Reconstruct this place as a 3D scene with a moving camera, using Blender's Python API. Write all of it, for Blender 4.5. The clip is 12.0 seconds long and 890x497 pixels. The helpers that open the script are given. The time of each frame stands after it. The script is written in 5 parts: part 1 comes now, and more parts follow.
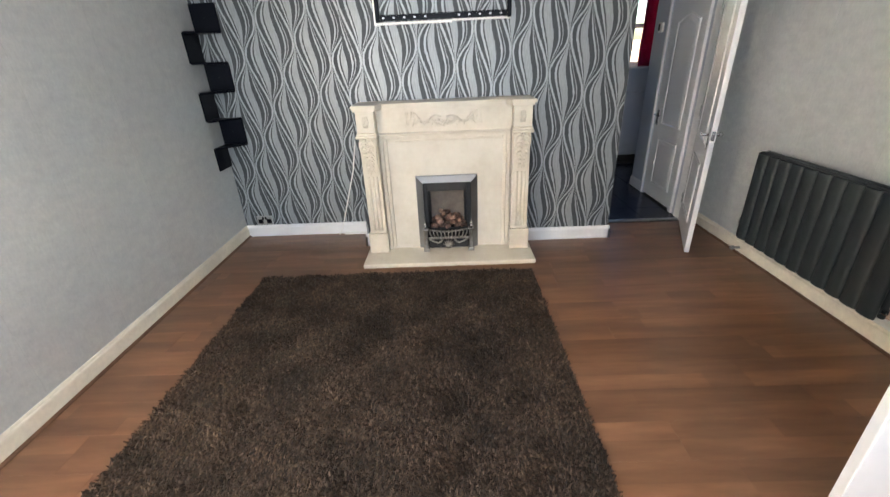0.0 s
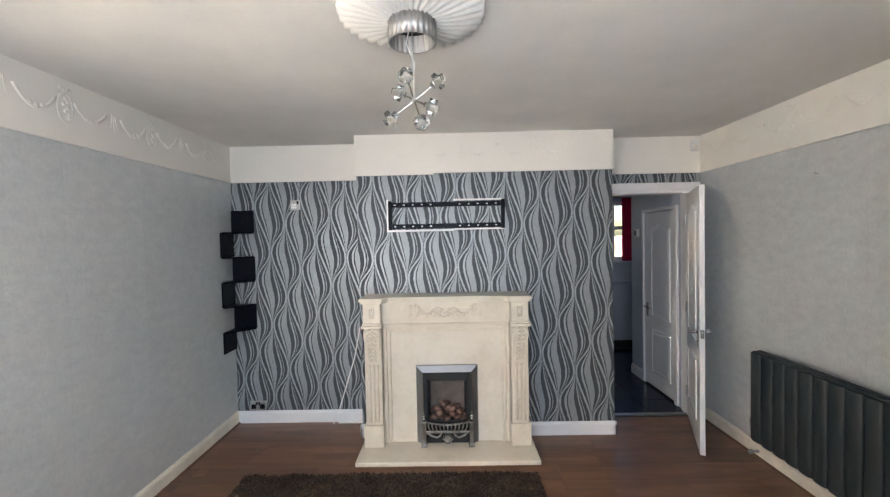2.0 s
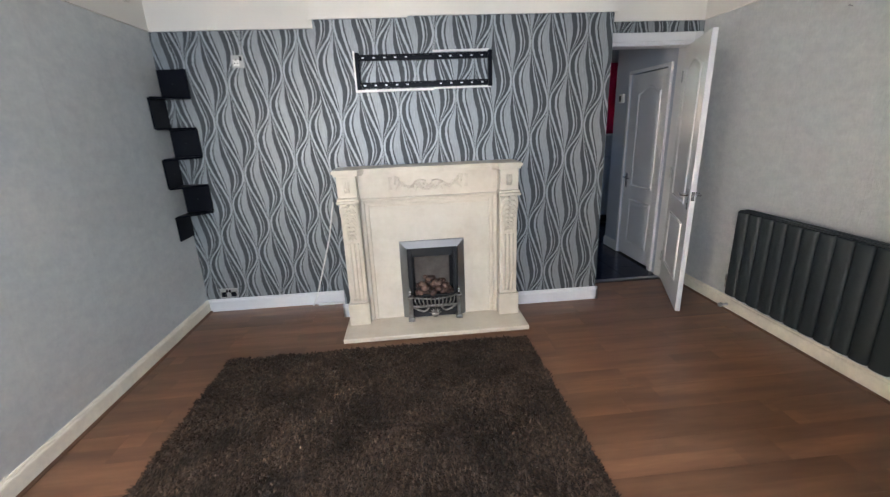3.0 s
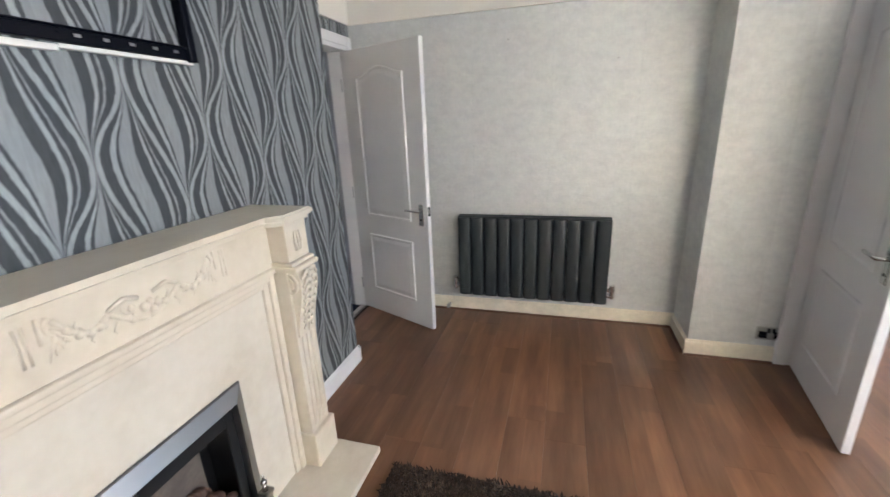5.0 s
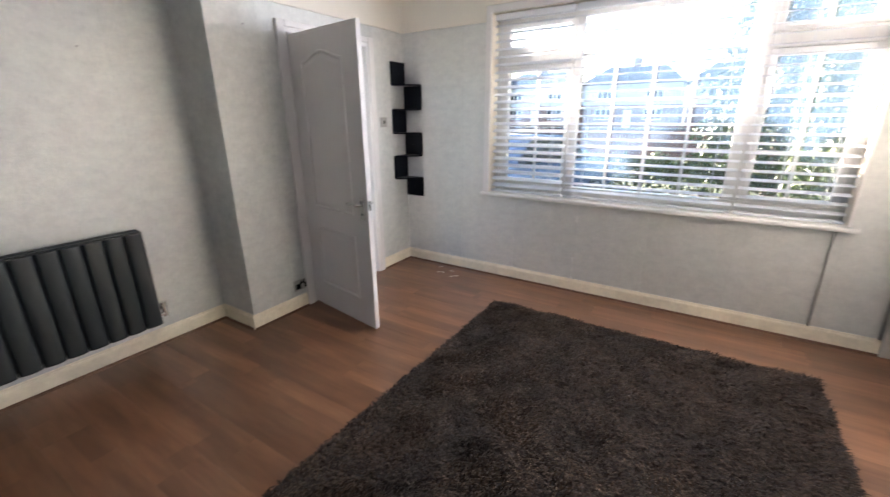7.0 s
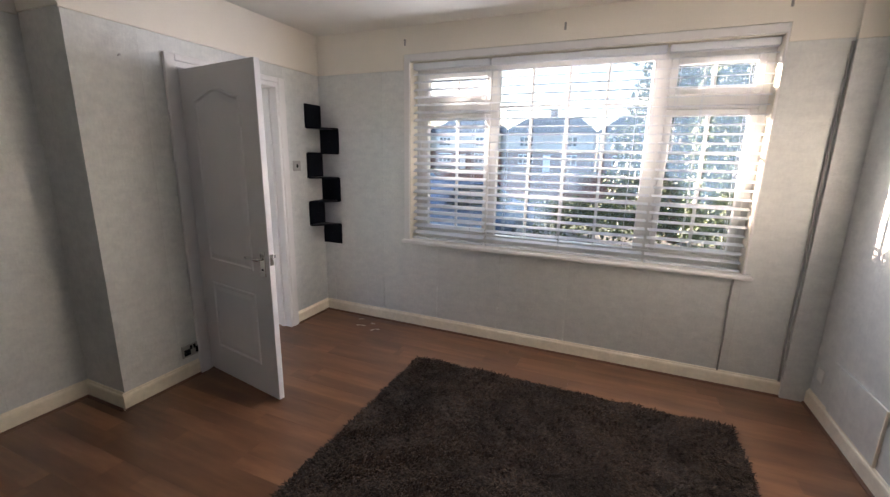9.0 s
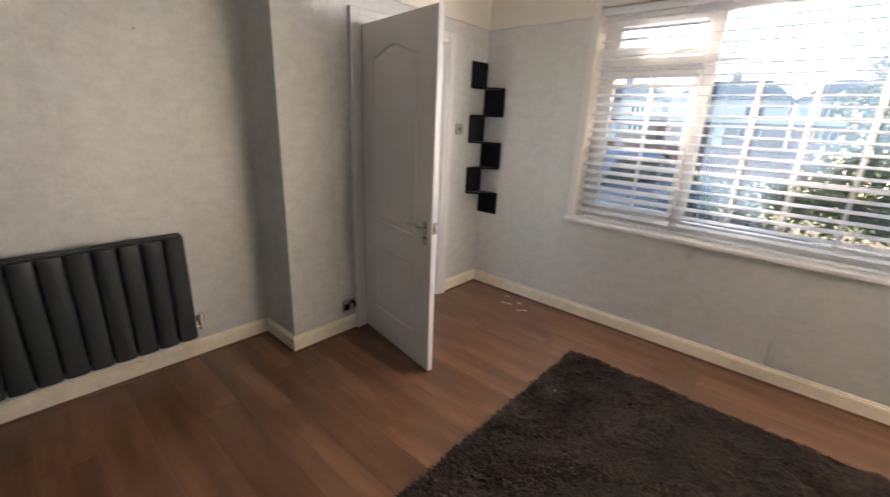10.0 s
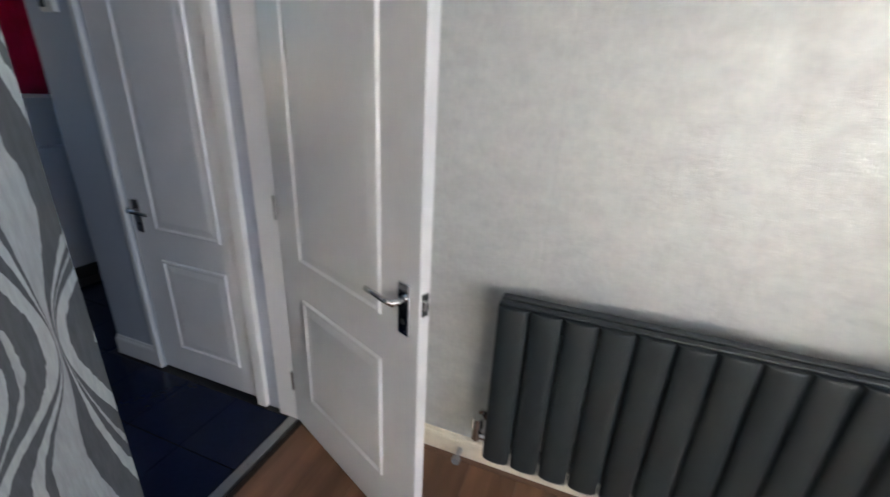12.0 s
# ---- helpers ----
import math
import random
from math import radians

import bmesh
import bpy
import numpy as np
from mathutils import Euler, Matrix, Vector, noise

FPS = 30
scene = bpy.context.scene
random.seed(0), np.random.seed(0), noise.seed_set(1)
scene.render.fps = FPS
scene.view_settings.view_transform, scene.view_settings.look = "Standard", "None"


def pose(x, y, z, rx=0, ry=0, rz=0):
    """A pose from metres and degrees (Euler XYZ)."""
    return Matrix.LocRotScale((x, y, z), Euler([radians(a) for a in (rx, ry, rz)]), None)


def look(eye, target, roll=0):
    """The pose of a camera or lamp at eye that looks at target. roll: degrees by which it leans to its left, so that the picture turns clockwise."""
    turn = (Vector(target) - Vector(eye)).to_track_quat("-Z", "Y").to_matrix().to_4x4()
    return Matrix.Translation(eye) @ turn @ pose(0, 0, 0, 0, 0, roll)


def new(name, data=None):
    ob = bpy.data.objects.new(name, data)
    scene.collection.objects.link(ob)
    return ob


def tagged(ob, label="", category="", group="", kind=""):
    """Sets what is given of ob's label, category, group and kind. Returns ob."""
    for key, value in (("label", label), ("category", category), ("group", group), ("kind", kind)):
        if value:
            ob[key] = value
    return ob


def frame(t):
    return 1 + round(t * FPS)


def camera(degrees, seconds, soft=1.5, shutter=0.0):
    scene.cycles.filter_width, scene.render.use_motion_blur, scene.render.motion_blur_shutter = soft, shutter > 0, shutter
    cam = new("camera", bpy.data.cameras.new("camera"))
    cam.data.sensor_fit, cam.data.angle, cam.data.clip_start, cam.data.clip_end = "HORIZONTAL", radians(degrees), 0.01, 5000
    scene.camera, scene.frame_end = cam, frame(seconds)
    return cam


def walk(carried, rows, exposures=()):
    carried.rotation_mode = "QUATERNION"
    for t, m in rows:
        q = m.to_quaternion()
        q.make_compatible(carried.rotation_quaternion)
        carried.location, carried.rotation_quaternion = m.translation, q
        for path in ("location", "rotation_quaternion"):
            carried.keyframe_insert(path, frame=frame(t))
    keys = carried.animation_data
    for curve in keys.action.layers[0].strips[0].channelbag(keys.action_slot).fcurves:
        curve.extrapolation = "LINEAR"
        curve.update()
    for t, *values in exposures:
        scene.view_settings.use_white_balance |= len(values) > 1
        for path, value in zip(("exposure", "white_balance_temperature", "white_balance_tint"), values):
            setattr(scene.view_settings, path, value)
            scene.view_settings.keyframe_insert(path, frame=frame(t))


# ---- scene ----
cam = camera(94.6, 12.0, soft=1.3, shutter=0.3)
PATH = [
    (0, (0.407, 0.614, 1.488), (0.362, 2.423, 0.637), -2.6),
    (0.5, (0.416, 0.598, 1.524), (0.395, 2.502, 0.913), -1.7),
    (1, (0.419, 0.587, 1.569), (0.401, 2.561, 1.25), -1.5),
    (1.5, (0.43, 0.567, 1.623), (0.395, 2.565, 1.543), -1.3),
    (2, (0.416, 0.546, 1.644), (0.388, 2.545, 1.59), -1.2),
    (2.5, (0.36, 0.62, 1.503), (0.384, 2.577, 1.089), -1.7),
    (2.7, (0.32, 0.671, 1.476), (0.372, 2.6, 0.952), -2.0),
    (4.3, (-0.275, 1.985, 1.444), (1.045, 3.377, 0.875), -2.2),
    (4.5, (-0.312, 2.204, 1.463), (1.215, 3.363, 0.892), -2.1),
    (5, (-0.38, 2.662, 1.496), (1.451, 3.198, 0.898), -2.3),
    (5.5, (-0.206, 3.033, 1.482), (1.695, 2.925, 0.87), -2.0),
    (6, (-0.147, 3.26, 1.502), (1.604, 2.532, 0.868), -1.7),
    (6.5, (-0.228, 3.387, 1.475), (1.161, 2.114, 0.805), -1.0),
    (7, (-0.316, 3.347, 1.465), (0.704, 1.744, 0.842), -0.5),
    (7.5, (-0.364, 3.305, 1.485), (0.368, 1.501, 1.025), 0.4),
    (7.7, (-0.372, 3.292, 1.503), (0.298, 1.444, 1.134), 0.6),
    (9.3, (-0.274, 3.058, 1.511), (0.561, 1.308, 1.022), 1.6),
    (9.5, (-0.239, 3.019, 1.515), (0.715, 1.345, 0.98), 1.9),
    (10, (0.031, 2.983, 1.476), (1.286, 1.547, 0.871), 2.5),
    (10.5, (0.389, 2.978, 1.488), (1.941, 1.904, 0.826), 3.6),
    (11, (0.784, 2.927, 1.478), (2.57, 2.37, 0.773), 4.3),
    (11.5, (1.148, 3.019, 1.435), (3.002, 3.046, 0.685), 4.4),
    (12, (1.395, 3.186, 1.406), (3.15, 3.812, 0.68), 3.0),
]
EXPOSURES = [(0, 4.98, 7000, 13), (1.5, 4.71, 7150, 14), (2.0, 4.68, 6750, 14), (2.5, 4.71, 6600, 14), (4.5, 5.04, 6600, 14), (5.0, 5.00, 6550, 14), (5.5, 5.05, 6550, 14), (6.5, 4.88, 6600, 15),
             (7.5, 4.18, 6650, 19), (9.5, 3.82, 7050, 20), (10, 4.18, 7500, 19), (10.5, 4.53, 8600, 18), (11, 4.83, 7000, 17), (11.5, 4.95, 6400, 14), (12, 5.05, 6400, 14)]
walk(cam, [(t, look(eye, target, roll)) for t, eye, target, roll in PATH], EXPOSURES)

# ---- world, sun and light ----
SUN_DIR = Vector((-0.80, 0.58, -0.140)).normalized()      # the way the sunlight travels
world = bpy.data.worlds.new("sky")
scene.world = world
world.use_nodes = True
wn, wl = world.node_tree.nodes, world.node_tree.links
sky = wn.new("ShaderNodeTexSky")
sky.sky_type = "NISHITA"
sky.sun_disc = False
sky.dust_density, sky.ozone_density = 1.6, 3.0
sky.sun_elevation = math.asin(-SUN_DIR.z)
sky.sun_rotation = math.atan2(-SUN_DIR.x, -SUN_DIR.y)
wl.new(sky.outputs[0], wn["Background"].inputs[0])
wn["Background"].inputs[1].default_value = 0.05
sun = new("sun", bpy.data.lights.new("sun", "SUN"))
sun.data.energy, sun.data.angle, sun.data.color = 5.0, radians(0.5), (1.0, 0.86, 0.70)
sun.matrix_world = look((6, -6, 6), Vector((6, -6, 6)) + SUN_DIR)


def window_light(name, m, w, h, watts, col):
    """The sky's light that comes in by a window, given off in its opening."""
    ob = new(name, bpy.data.lights.new(name, "AREA"))
    ob.data.shape, ob.data.size, ob.data.size_y, ob.data.energy, ob.data.color = "RECTANGLE", w, h, watts, col
    ob.data.spread = radians(170)
    ob.matrix_world = m
    return ob


window_light("window_daylight", look((0.12, 0.07, 1.5), (0.12, 1.0, 1.45)), 2.3, 1.35, 2.3, (0.76, 0.87, 1.0))
window_light("kitchen_daylight", look((2.8, 6.48, 1.68), (2.8, 5.0, 1.5)), 1.2, 0.8, 0.012, (0.50, 0.66, 1.0))


# ---- materials ----
def shader(name):
    m = bpy.data.materials.new(name)
    m.use_nodes = True
    return m, m.node_tree.nodes, m.node_tree.links, m.node_tree.nodes["Principled BSDF"]


def mth(m, op, a, b=None, c=None):
    n = m.node_tree.nodes.new("ShaderNodeMath")
    n.operation = op
    for i, v in enumerate((a, b, c)):
        if v is None:
            continue
        if isinstance(v, (int, float)):
            n.inputs[i].default_value = v
        else:
            m.node_tree.links.new(v, n.inputs[i])
    return n.outputs[0]


def coords(m, scale=(1, 1, 1), kind="position"):
    nodes, links = m.node_tree.nodes, m.node_tree.links
    mp = nodes.new("ShaderNodeMapping")
    mp.inputs["Scale"].default_value = scale
    if kind == "position":
        links.new(nodes.new("ShaderNodeNewGeometry").outputs["Position"], mp.inputs[0])
    else:
        links.new(nodes.new("ShaderNodeTexCoord").outputs["Object"], mp.inputs[0])
    return mp.outputs[0]


def noise_tex(m, vec, scale, detail=4.0, rough=0.55):
    n = m.node_tree.nodes.new("ShaderNodeTexNoise")
    n.inputs["Scale"].default_value, n.inputs["Detail"].default_value, n.inputs["Roughness"].default_value = scale, detail, rough
    m.node_tree.links.new(vec, n.inputs["Vector"])
    return n.outputs["Fac"]


def ramp(m, fac, stops, mode="LINEAR"):
    n = m.node_tree.nodes.new("ShaderNodeValToRGB")
    n.color_ramp.interpolation = mode
    while len(n.color_ramp.elements) < len(stops):
        n.color_ramp.elements.new(0.5)
    for e, (p, col) in zip(n.color_ramp.elements, stops):
        e.position, e.color = p, (*col, 1.0)
    m.node_tree.links.new(fac, n.inputs[0])
    return n.outputs[0]


def mixc(m, fac, a, b, mode="MIX"):
    n = m.node_tree.nodes.new("ShaderNodeMix")
    n.data_type, n.blend_type = "RGBA", mode
    for i, v in ((0, fac), (6, a), (7, b)):
        if isinstance(v, (int, float)):
            n.inputs[i].default_value = v
        elif isinstance(v, tuple):
            n.inputs[i].default_value = (*v, 1.0)
        else:
            m.node_tree.links.new(v, n.inputs[i])
    return n.outputs[2]


def bump(m, height, strength, distance, bsdf):
    n = m.node_tree.nodes.new("ShaderNodeBump")
    n.inputs["Strength"].default_value, n.inputs["Distance"].default_value = strength, distance
    m.node_tree.links.new(height, n.inputs["Height"])
    m.node_tree.links.new(n.outputs[0], bsdf.inputs["Normal"])


def painted(name, col, rough=0.5, var=0.06, scale=3.0, relief=0.15, metal=0.0, fine=60.0):
    """A painted or cast surface with faint stains at one scale and grain at another."""
    m, nodes, links, b = shader(name)
    v = coords(m)
    big, small = noise_tex(m, v, scale, 3), noise_tex(m, v, fine, 4)
    dark = tuple(c * (1 - var * 2) for c in col)
    light = tuple(min(1, c * (1 + var)) for c in col)
    base = ramp(m, big, [(0.3, dark), (0.7, light)])
    base = mixc(m, 0.25, base, ramp(m, small, [(0.35, dark), (0.65, light)]))
    links.new(base, b.inputs["Base Color"])
    b.inputs["Metallic"].default_value = metal
    r = mth(m, "MULTIPLY_ADD", small, 0.15, rough - 0.07)
    links.new(r, b.inputs["Roughness"])
    if relief:
        bump(m, small, relief, 0.002, b)
    return m


def wall_paper_plain():
    """Pale grey vinyl wallpaper with a silver sheen: fine upright fibres, mottling, drops that differ a little, joints between them."""
    m, nodes, links, b = shader("grey_vinyl_paper")
    fib = noise_tex(m, coords(m, (1, 1, 0.45)), 70, 5, 0.7)
    blot = noise_tex(m, coords(m, (1, 1, 1.7)), 11, 6, 0.68)
    big = noise_tex(m, coords(m), 1.2, 3)
    sep = nodes.new("ShaderNodeSeparateXYZ")
    links.new(nodes.new("ShaderNodeNewGeometry").outputs["Position"], sep.inputs[0])
    drop = mth(m, "DIVIDE", mth(m, "ADD", mth(m, "ADD", sep.outputs[0], sep.outputs[1]), 7.033), 0.54)
    wn_ = nodes.new("ShaderNodeTexWhiteNoise")
    wn_.noise_dimensions = "1D"
    links.new(mth(m, "FLOOR", drop), wn_.inputs["W"])
    joint = mth(m, "LESS_THAN", mth(m, "FRACT", drop), 0.0035)
    col = ramp(m, big, [(0.3, (0.62, 0.635, 0.63)), (0.7, (0.68, 0.69, 0.68))])
    col = mixc(m, 0.5, col, ramp(m, fib, [(0.3, (0.57, 0.585, 0.59)), (0.7, (0.72, 0.73, 0.72))]))
    tone = ramp(m, wn_.outputs["Value"], [(0.0, (0.955, 0.955, 0.955)), (1.0, (1.02, 1.02, 1.02))])
    col = mixc(m, 1.0, col, tone, "MULTIPLY")
    col = mixc(m, 1.0, col, ramp(m, blot, [(0.34, (0.93, 0.935, 0.94)), (0.68, (1.06, 1.06, 1.05))]), "MULTIPLY")
    col = mixc(m, mth(m, "MULTIPLY", joint, 0.2), col, (0.25, 0.25, 0.25))
    links.new(col, b.inputs["Base Color"])
    sheen = ramp(m, blot, [(0.38, (0.60, 0.60, 0.60)), (0.66, (0.46, 0.46, 0.46))])
    links.new(sheen, b.inputs["Roughness"])
    links.new(mth(m, "MULTIPLY_ADD", wn_.outputs["Value"], 0.05, mth(m, "MULTIPLY_ADD", blot, 0.60, 0.08)), b.inputs["Metallic"])
    b.inputs["Specular IOR Level"].default_value = 0.4
    bump(m, mth(m, "ADD", fib, mth(m, "MULTIPLY", blot, 2.2)), 0.5, 0.0034, b)
    return m


def wall_paper_ogee():
    """Charcoal wallpaper with silver leaf ribbons that pinch and swell in a dropped ogee."""
    m, nodes, links, b = shader("ogee_leaf_paper")
    sep = nodes.new("ShaderNodeSeparateXYZ")
    links.new(nodes.new("ShaderNodeNewGeometry").outputs["Position"], sep.inputs[0])
    A, P, SLOPE, AMP = 0.136, 0.6545, 0.584, 0.475
    across = mth(m, "ADD", sep.outputs[0], sep.outputs[1])
    wob = noise_tex(m, coords(m), 3.5, 2)
    across = mth(m, "MULTIPLY_ADD", wob, 0.008, across)
    up = mth(m, "MULTIPLY_ADD", across, SLOPE, sep.outputs[2])
    ang = mth(m, "MULTIPLY", mth(m, "ADD", up, 0.2959), 2 * math.pi / P)
    c = mth(m, "MULTIPLY", mth(m, "COSINE", ang), AMP)
    s = mth(m, "SUBTRACT", mth(m, "DIVIDE", mth(m, "ADD", across, 11.3345), A), c)
    s = mth(m, "FLOORED_MODULO", s, 2.0)
    w0 = mth(m, "MULTIPLY_ADD", c, -2.0, 1.0)
    w1 = mth(m, "MULTIPLY_ADD", c, 2.0, 1.0)
    odd = mth(m, "GREATER_THAN", s, w0)
    u0 = mth(m, "DIVIDE", s, w0)
    u1 = mth(m, "DIVIDE", mth(m, "SUBTRACT", s, w0), w1)
    u = mth(m, "ADD", mth(m, "MULTIPLY", u0, mth(m, "SUBTRACT", 1.0, odd)), mth(m, "MULTIPLY", u1, odd))
    swing = mth(m, "SINE", mth(m, "MULTIPLY_ADD", odd, math.pi, ang))
    # the inner ribbons swing from one side of the leaf to the other; the outline stays
    free = mth(m, "MULTIPLY", mth(m, "MULTIPLY", u, mth(m, "SUBTRACT", 1.0, u)), 4.0)
    u = mth(m, "ADD", u, mth(m, "MULTIPLY", mth(m, "MULTIPLY", swing, free), -0.10))
    u = mth(m, "MULTIPLY_ADD", mth(m, "SUBTRACT", noise_tex(m, coords(m, (1, 1, 0.25)), 110, 2), 0.5), 0.045, u)
    D, L, T = (0.0,) * 3, (1.0,) * 3, (0.80,) * 3
    mask = ramp(m, u, [(0.0, L), (0.05, D), (0.17, L), (0.245, D), (0.290, T), (0.53, D), (0.685, L), (0.745, D),
                       (0.80, T), (0.83, D), (0.945, L)], "CONSTANT")
    fibre = noise_tex(m, coords(m, (1, 1, 0.1)), 160, 4, 0.7)
    dark = ramp(m, fibre, [(0.3, (0.034, 0.039, 0.044)), (0.7, (0.058, 0.066, 0.072))])
    light = ramp(m, fibre, [(0.3, (0.28, 0.305, 0.317)), (0.7, (0.40, 0.428, 0.442))])
    links.new(mixc(m, mask, dark, light), b.inputs["Base Color"])
    links.new(mth(m, "MULTIPLY_ADD", mask, -0.12, 0.6), b.inputs["Roughness"])
    links.new(mth(m, "MULTIPLY", mask, 0.5), b.inputs["Metallic"])
    bump(m, mth(m, "ADD", mth(m, "MULTIPLY", mask, 0.6), mth(m, "MULTIPLY", fibre, 0.5)), 0.3, 0.0015, b)
    return m


def wood(name, dark, light, rough=0.32, along=(0.30, 2.2, 2.2)):
    m, nodes, links, b = shader(name)
    info = nodes.new("ShaderNodeObjectInfo")
    mp = nodes.new("ShaderNodeMapping")
    mp.inputs["Scale"].default_value = along
    off = nodes.new("ShaderNodeVectorMath")
    off.operation = "ADD"
    links.new(nodes.new("ShaderNodeNewGeometry").outputs["Position"], off.inputs[0])
    sc = nodes.new("ShaderNodeVectorMath")
    sc.operation = "SCALE"
    sc.inputs[0].default_value = (13.0, 7.0, 5.0)
    links.new(info.outputs["Random"], sc.inputs["Scale"])
    links.new(sc.outputs[0], off.inputs[1])
    links.new(off.outputs[0], mp.inputs[0])
    g = noise_tex(m, mp.outputs[0], 5.0, 5, 0.6)
    g2 = noise_tex(m, mp.outputs[0], 22.0, 2, 0.5)
    col = ramp(m, g, [(0.22, dark), (0.5, tuple((a + c) / 2 for a, c in zip(dark, light))), (0.72, light)])
    col = mixc(m, 0.06, col, ramp(m, g2, [(0.3, dark), (0.7, light)]))
    # each board is printed with two strips of staggered staves
    loc = nodes.new("ShaderNodeSeparateXYZ")
    links.new(nodes.new("ShaderNodeTexCoord").outputs["Object"], loc.inputs[0])
    strip = mth(m, "FLOOR", mth(m, "DIVIDE", loc.outputs[1], 0.0965))
    stave = mth(m, "FLOOR", mth(m, "ADD", mth(m, "DIVIDE", loc.outputs[0], 0.80), mth(m, "MULTIPLY_ADD", strip, 0.37, info.outputs["Random"])))
    seed = mth(m, "ADD", mth(m, "MULTIPLY", strip, 17.3), mth(m, "MULTIPLY_ADD", stave, 5.7, mth(m, "MULTIPLY", info.outputs["Random"], 91.0)))
    white = nodes.new("ShaderNodeTexWhiteNoise")
    white.noise_dimensions = "1D"
    links.new(seed, white.inputs["W"])
    shade = mth(m, "MULTIPLY_ADD", white.outputs["Value"], 0.32, mth(m, "MULTIPLY_ADD", info.outputs["Random"], 0.20, 0.68))
    comb = nodes.new("ShaderNodeCombineColor")
    for i in range(3):
        links.new(shade, comb.inputs[i])
    links.new(mixc(m, 1.0, col, comb.outputs[0], "MULTIPLY"), b.inputs["Base Color"])
    links.new(mth(m, "MULTIPLY_ADD", g, 0.08, rough - 0.04), b.inputs["Roughness"])
    return m


def marble(name, tint):
    m, nodes, links, b = shader(name)
    v = coords(m)
    g = noise_tex(m, v, 4.0, 8, 0.62)
    g2 = noise_tex(m, v, 26.0, 5)
    col = ramp(m, g, [(0.3, (0.60, 0.535, 0.45)), (0.5, (0.69, 0.635, 0.555)), (0.72, (0.73, 0.68, 0.605))])
    col = mixc(m, 0.25, col, ramp(m, g2, [(0.3, (0.58, 0.51, 0.41)), (0.7, (0.75, 0.69, 0.60))]))
    links.new(mixc(m, 1.0, col, tint, "MULTIPLY"), b.inputs["Base Color"])
    links.new(mth(m, "MULTIPLY_ADD", g2, 0.2, 0.24), b.inputs["Roughness"])
    return m


def rug_yarn():
    m, nodes, links, b = shader("rug_yarn")
    geo = nodes.new("ShaderNodeNewGeometry")
    patch = noise_tex(m, coords(m), 3.2, 5, 0.6)
    a = ramp(m, geo.outputs["Random Per Island"], [(0.0, (0.014, 0.008, 0.005)), (0.6, (0.038, 0.024, 0.016)), (1.0, (0.072, 0.048, 0.033))])
    tuft = noise_tex(m, coords(m), 45.0, 2, 0.5)
    c = mixc(m, 1.0, a, ramp(m, patch, [(0.36, (0.52, 0.50, 0.48)), (0.64, (1.75, 1.72, 1.70))]), "MULTIPLY")
    c = mixc(m, 1.0, c, ramp(m, tuft, [(0.34, (0.55, 0.54, 0.53)), (0.58, (1.1, 1.1, 1.1))]), "MULTIPLY")
    links.new(c, b.inputs["Base Color"])
    b.inputs["Roughness"].default_value = 0.62
    b.inputs["Specular IOR Level"].default_value = 0.2
    b.inputs["Sheen Weight"].default_value, b.inputs["Sheen Roughness"].default_value = 0.12, 0.5
    b.inputs["Sheen Tint"].default_value = (0.60, 0.46, 0.36, 1)
    return m


def clear_pane(name="window_glass"):
    m = bpy.data.materials.new(name)
    m.use_nodes = True
    n, l = m.node_tree.nodes, m.node_tree.links
    n.remove(n["Principled BSDF"])
    fr, tr, gl, mx = (n.new("ShaderNode" + k) for k in ("Fresnel", "BsdfTransparent", "BsdfGlossy", "MixShader"))
    tr.inputs[0].default_value = (0.95, 0.97, 0.97, 1)
    gl.inputs["Roughness"].default_value = 0.02
    l.new(fr.outputs[0], mx.inputs[0]), l.new(tr.outputs[0], mx.inputs[1]), l.new(gl.outputs[0], mx.inputs[2])
    l.new(mx.outputs[0], n["Material Output"].inputs[0])
    return m


def hazy_pane():
    """Window glass with a bluish translucent film added to imitate glare; sunlight brightens it."""
    m = clear_pane("hazy_window_glass")
    n, l = m.node_tree.nodes, m.node_tree.links
    last = n["Material Output"].inputs[0].links[0].from_socket
    tl, mx = n.new("ShaderNodeBsdfTranslucent"), n.new("ShaderNodeMixShader")
    tl.inputs[0].default_value = (0.34, 0.60, 1.0, 1)
    film = noise_tex(m, coords(m), 2.5, 3)
    l.new(mth(m, "MULTIPLY_ADD", film, 0.034, 0.010), mx.inputs[0])
    l.new(last, mx.inputs[1]), l.new(tl.outputs[0], mx.inputs[2])
    l.new(mx.outputs[0], n["Material Output"].inputs[0])
    return m


def frosted_pane():
    m, nodes, links, b = shader("frosted_glass")
    b.inputs["Transmission Weight"].default_value = 1.0
    b.inputs["Roughness"].default_value = 0.55
    b.inputs["Base Color"].default_value = (0.8, 0.88, 0.95, 1)
    return m


def crystal():
    m, nodes, links, b = shader("clear_crystal")
    b.inputs["Transmission Weight"].default_value = 1.0
    b.inputs["Roughness"].default_value = 0.22
    b.inputs["Base Color"].default_value = (0.90, 0.89, 0.83, 1)
    bump(m, noise_tex(m, coords(m), 70, 3), 0.4, 0.004, b)
    return m


def leaf_mat(name, a, c):
    m, nodes, links, b = shader(name)
    geo = nodes.new("ShaderNodeNewGeometry")
    links.new(ramp(m, geo.outputs["Random Per Island"], [(0.0, a), (1.0, c)]), b.inputs["Base Color"])
    b.inputs["Roughness"].default_value = 0.6
    return m


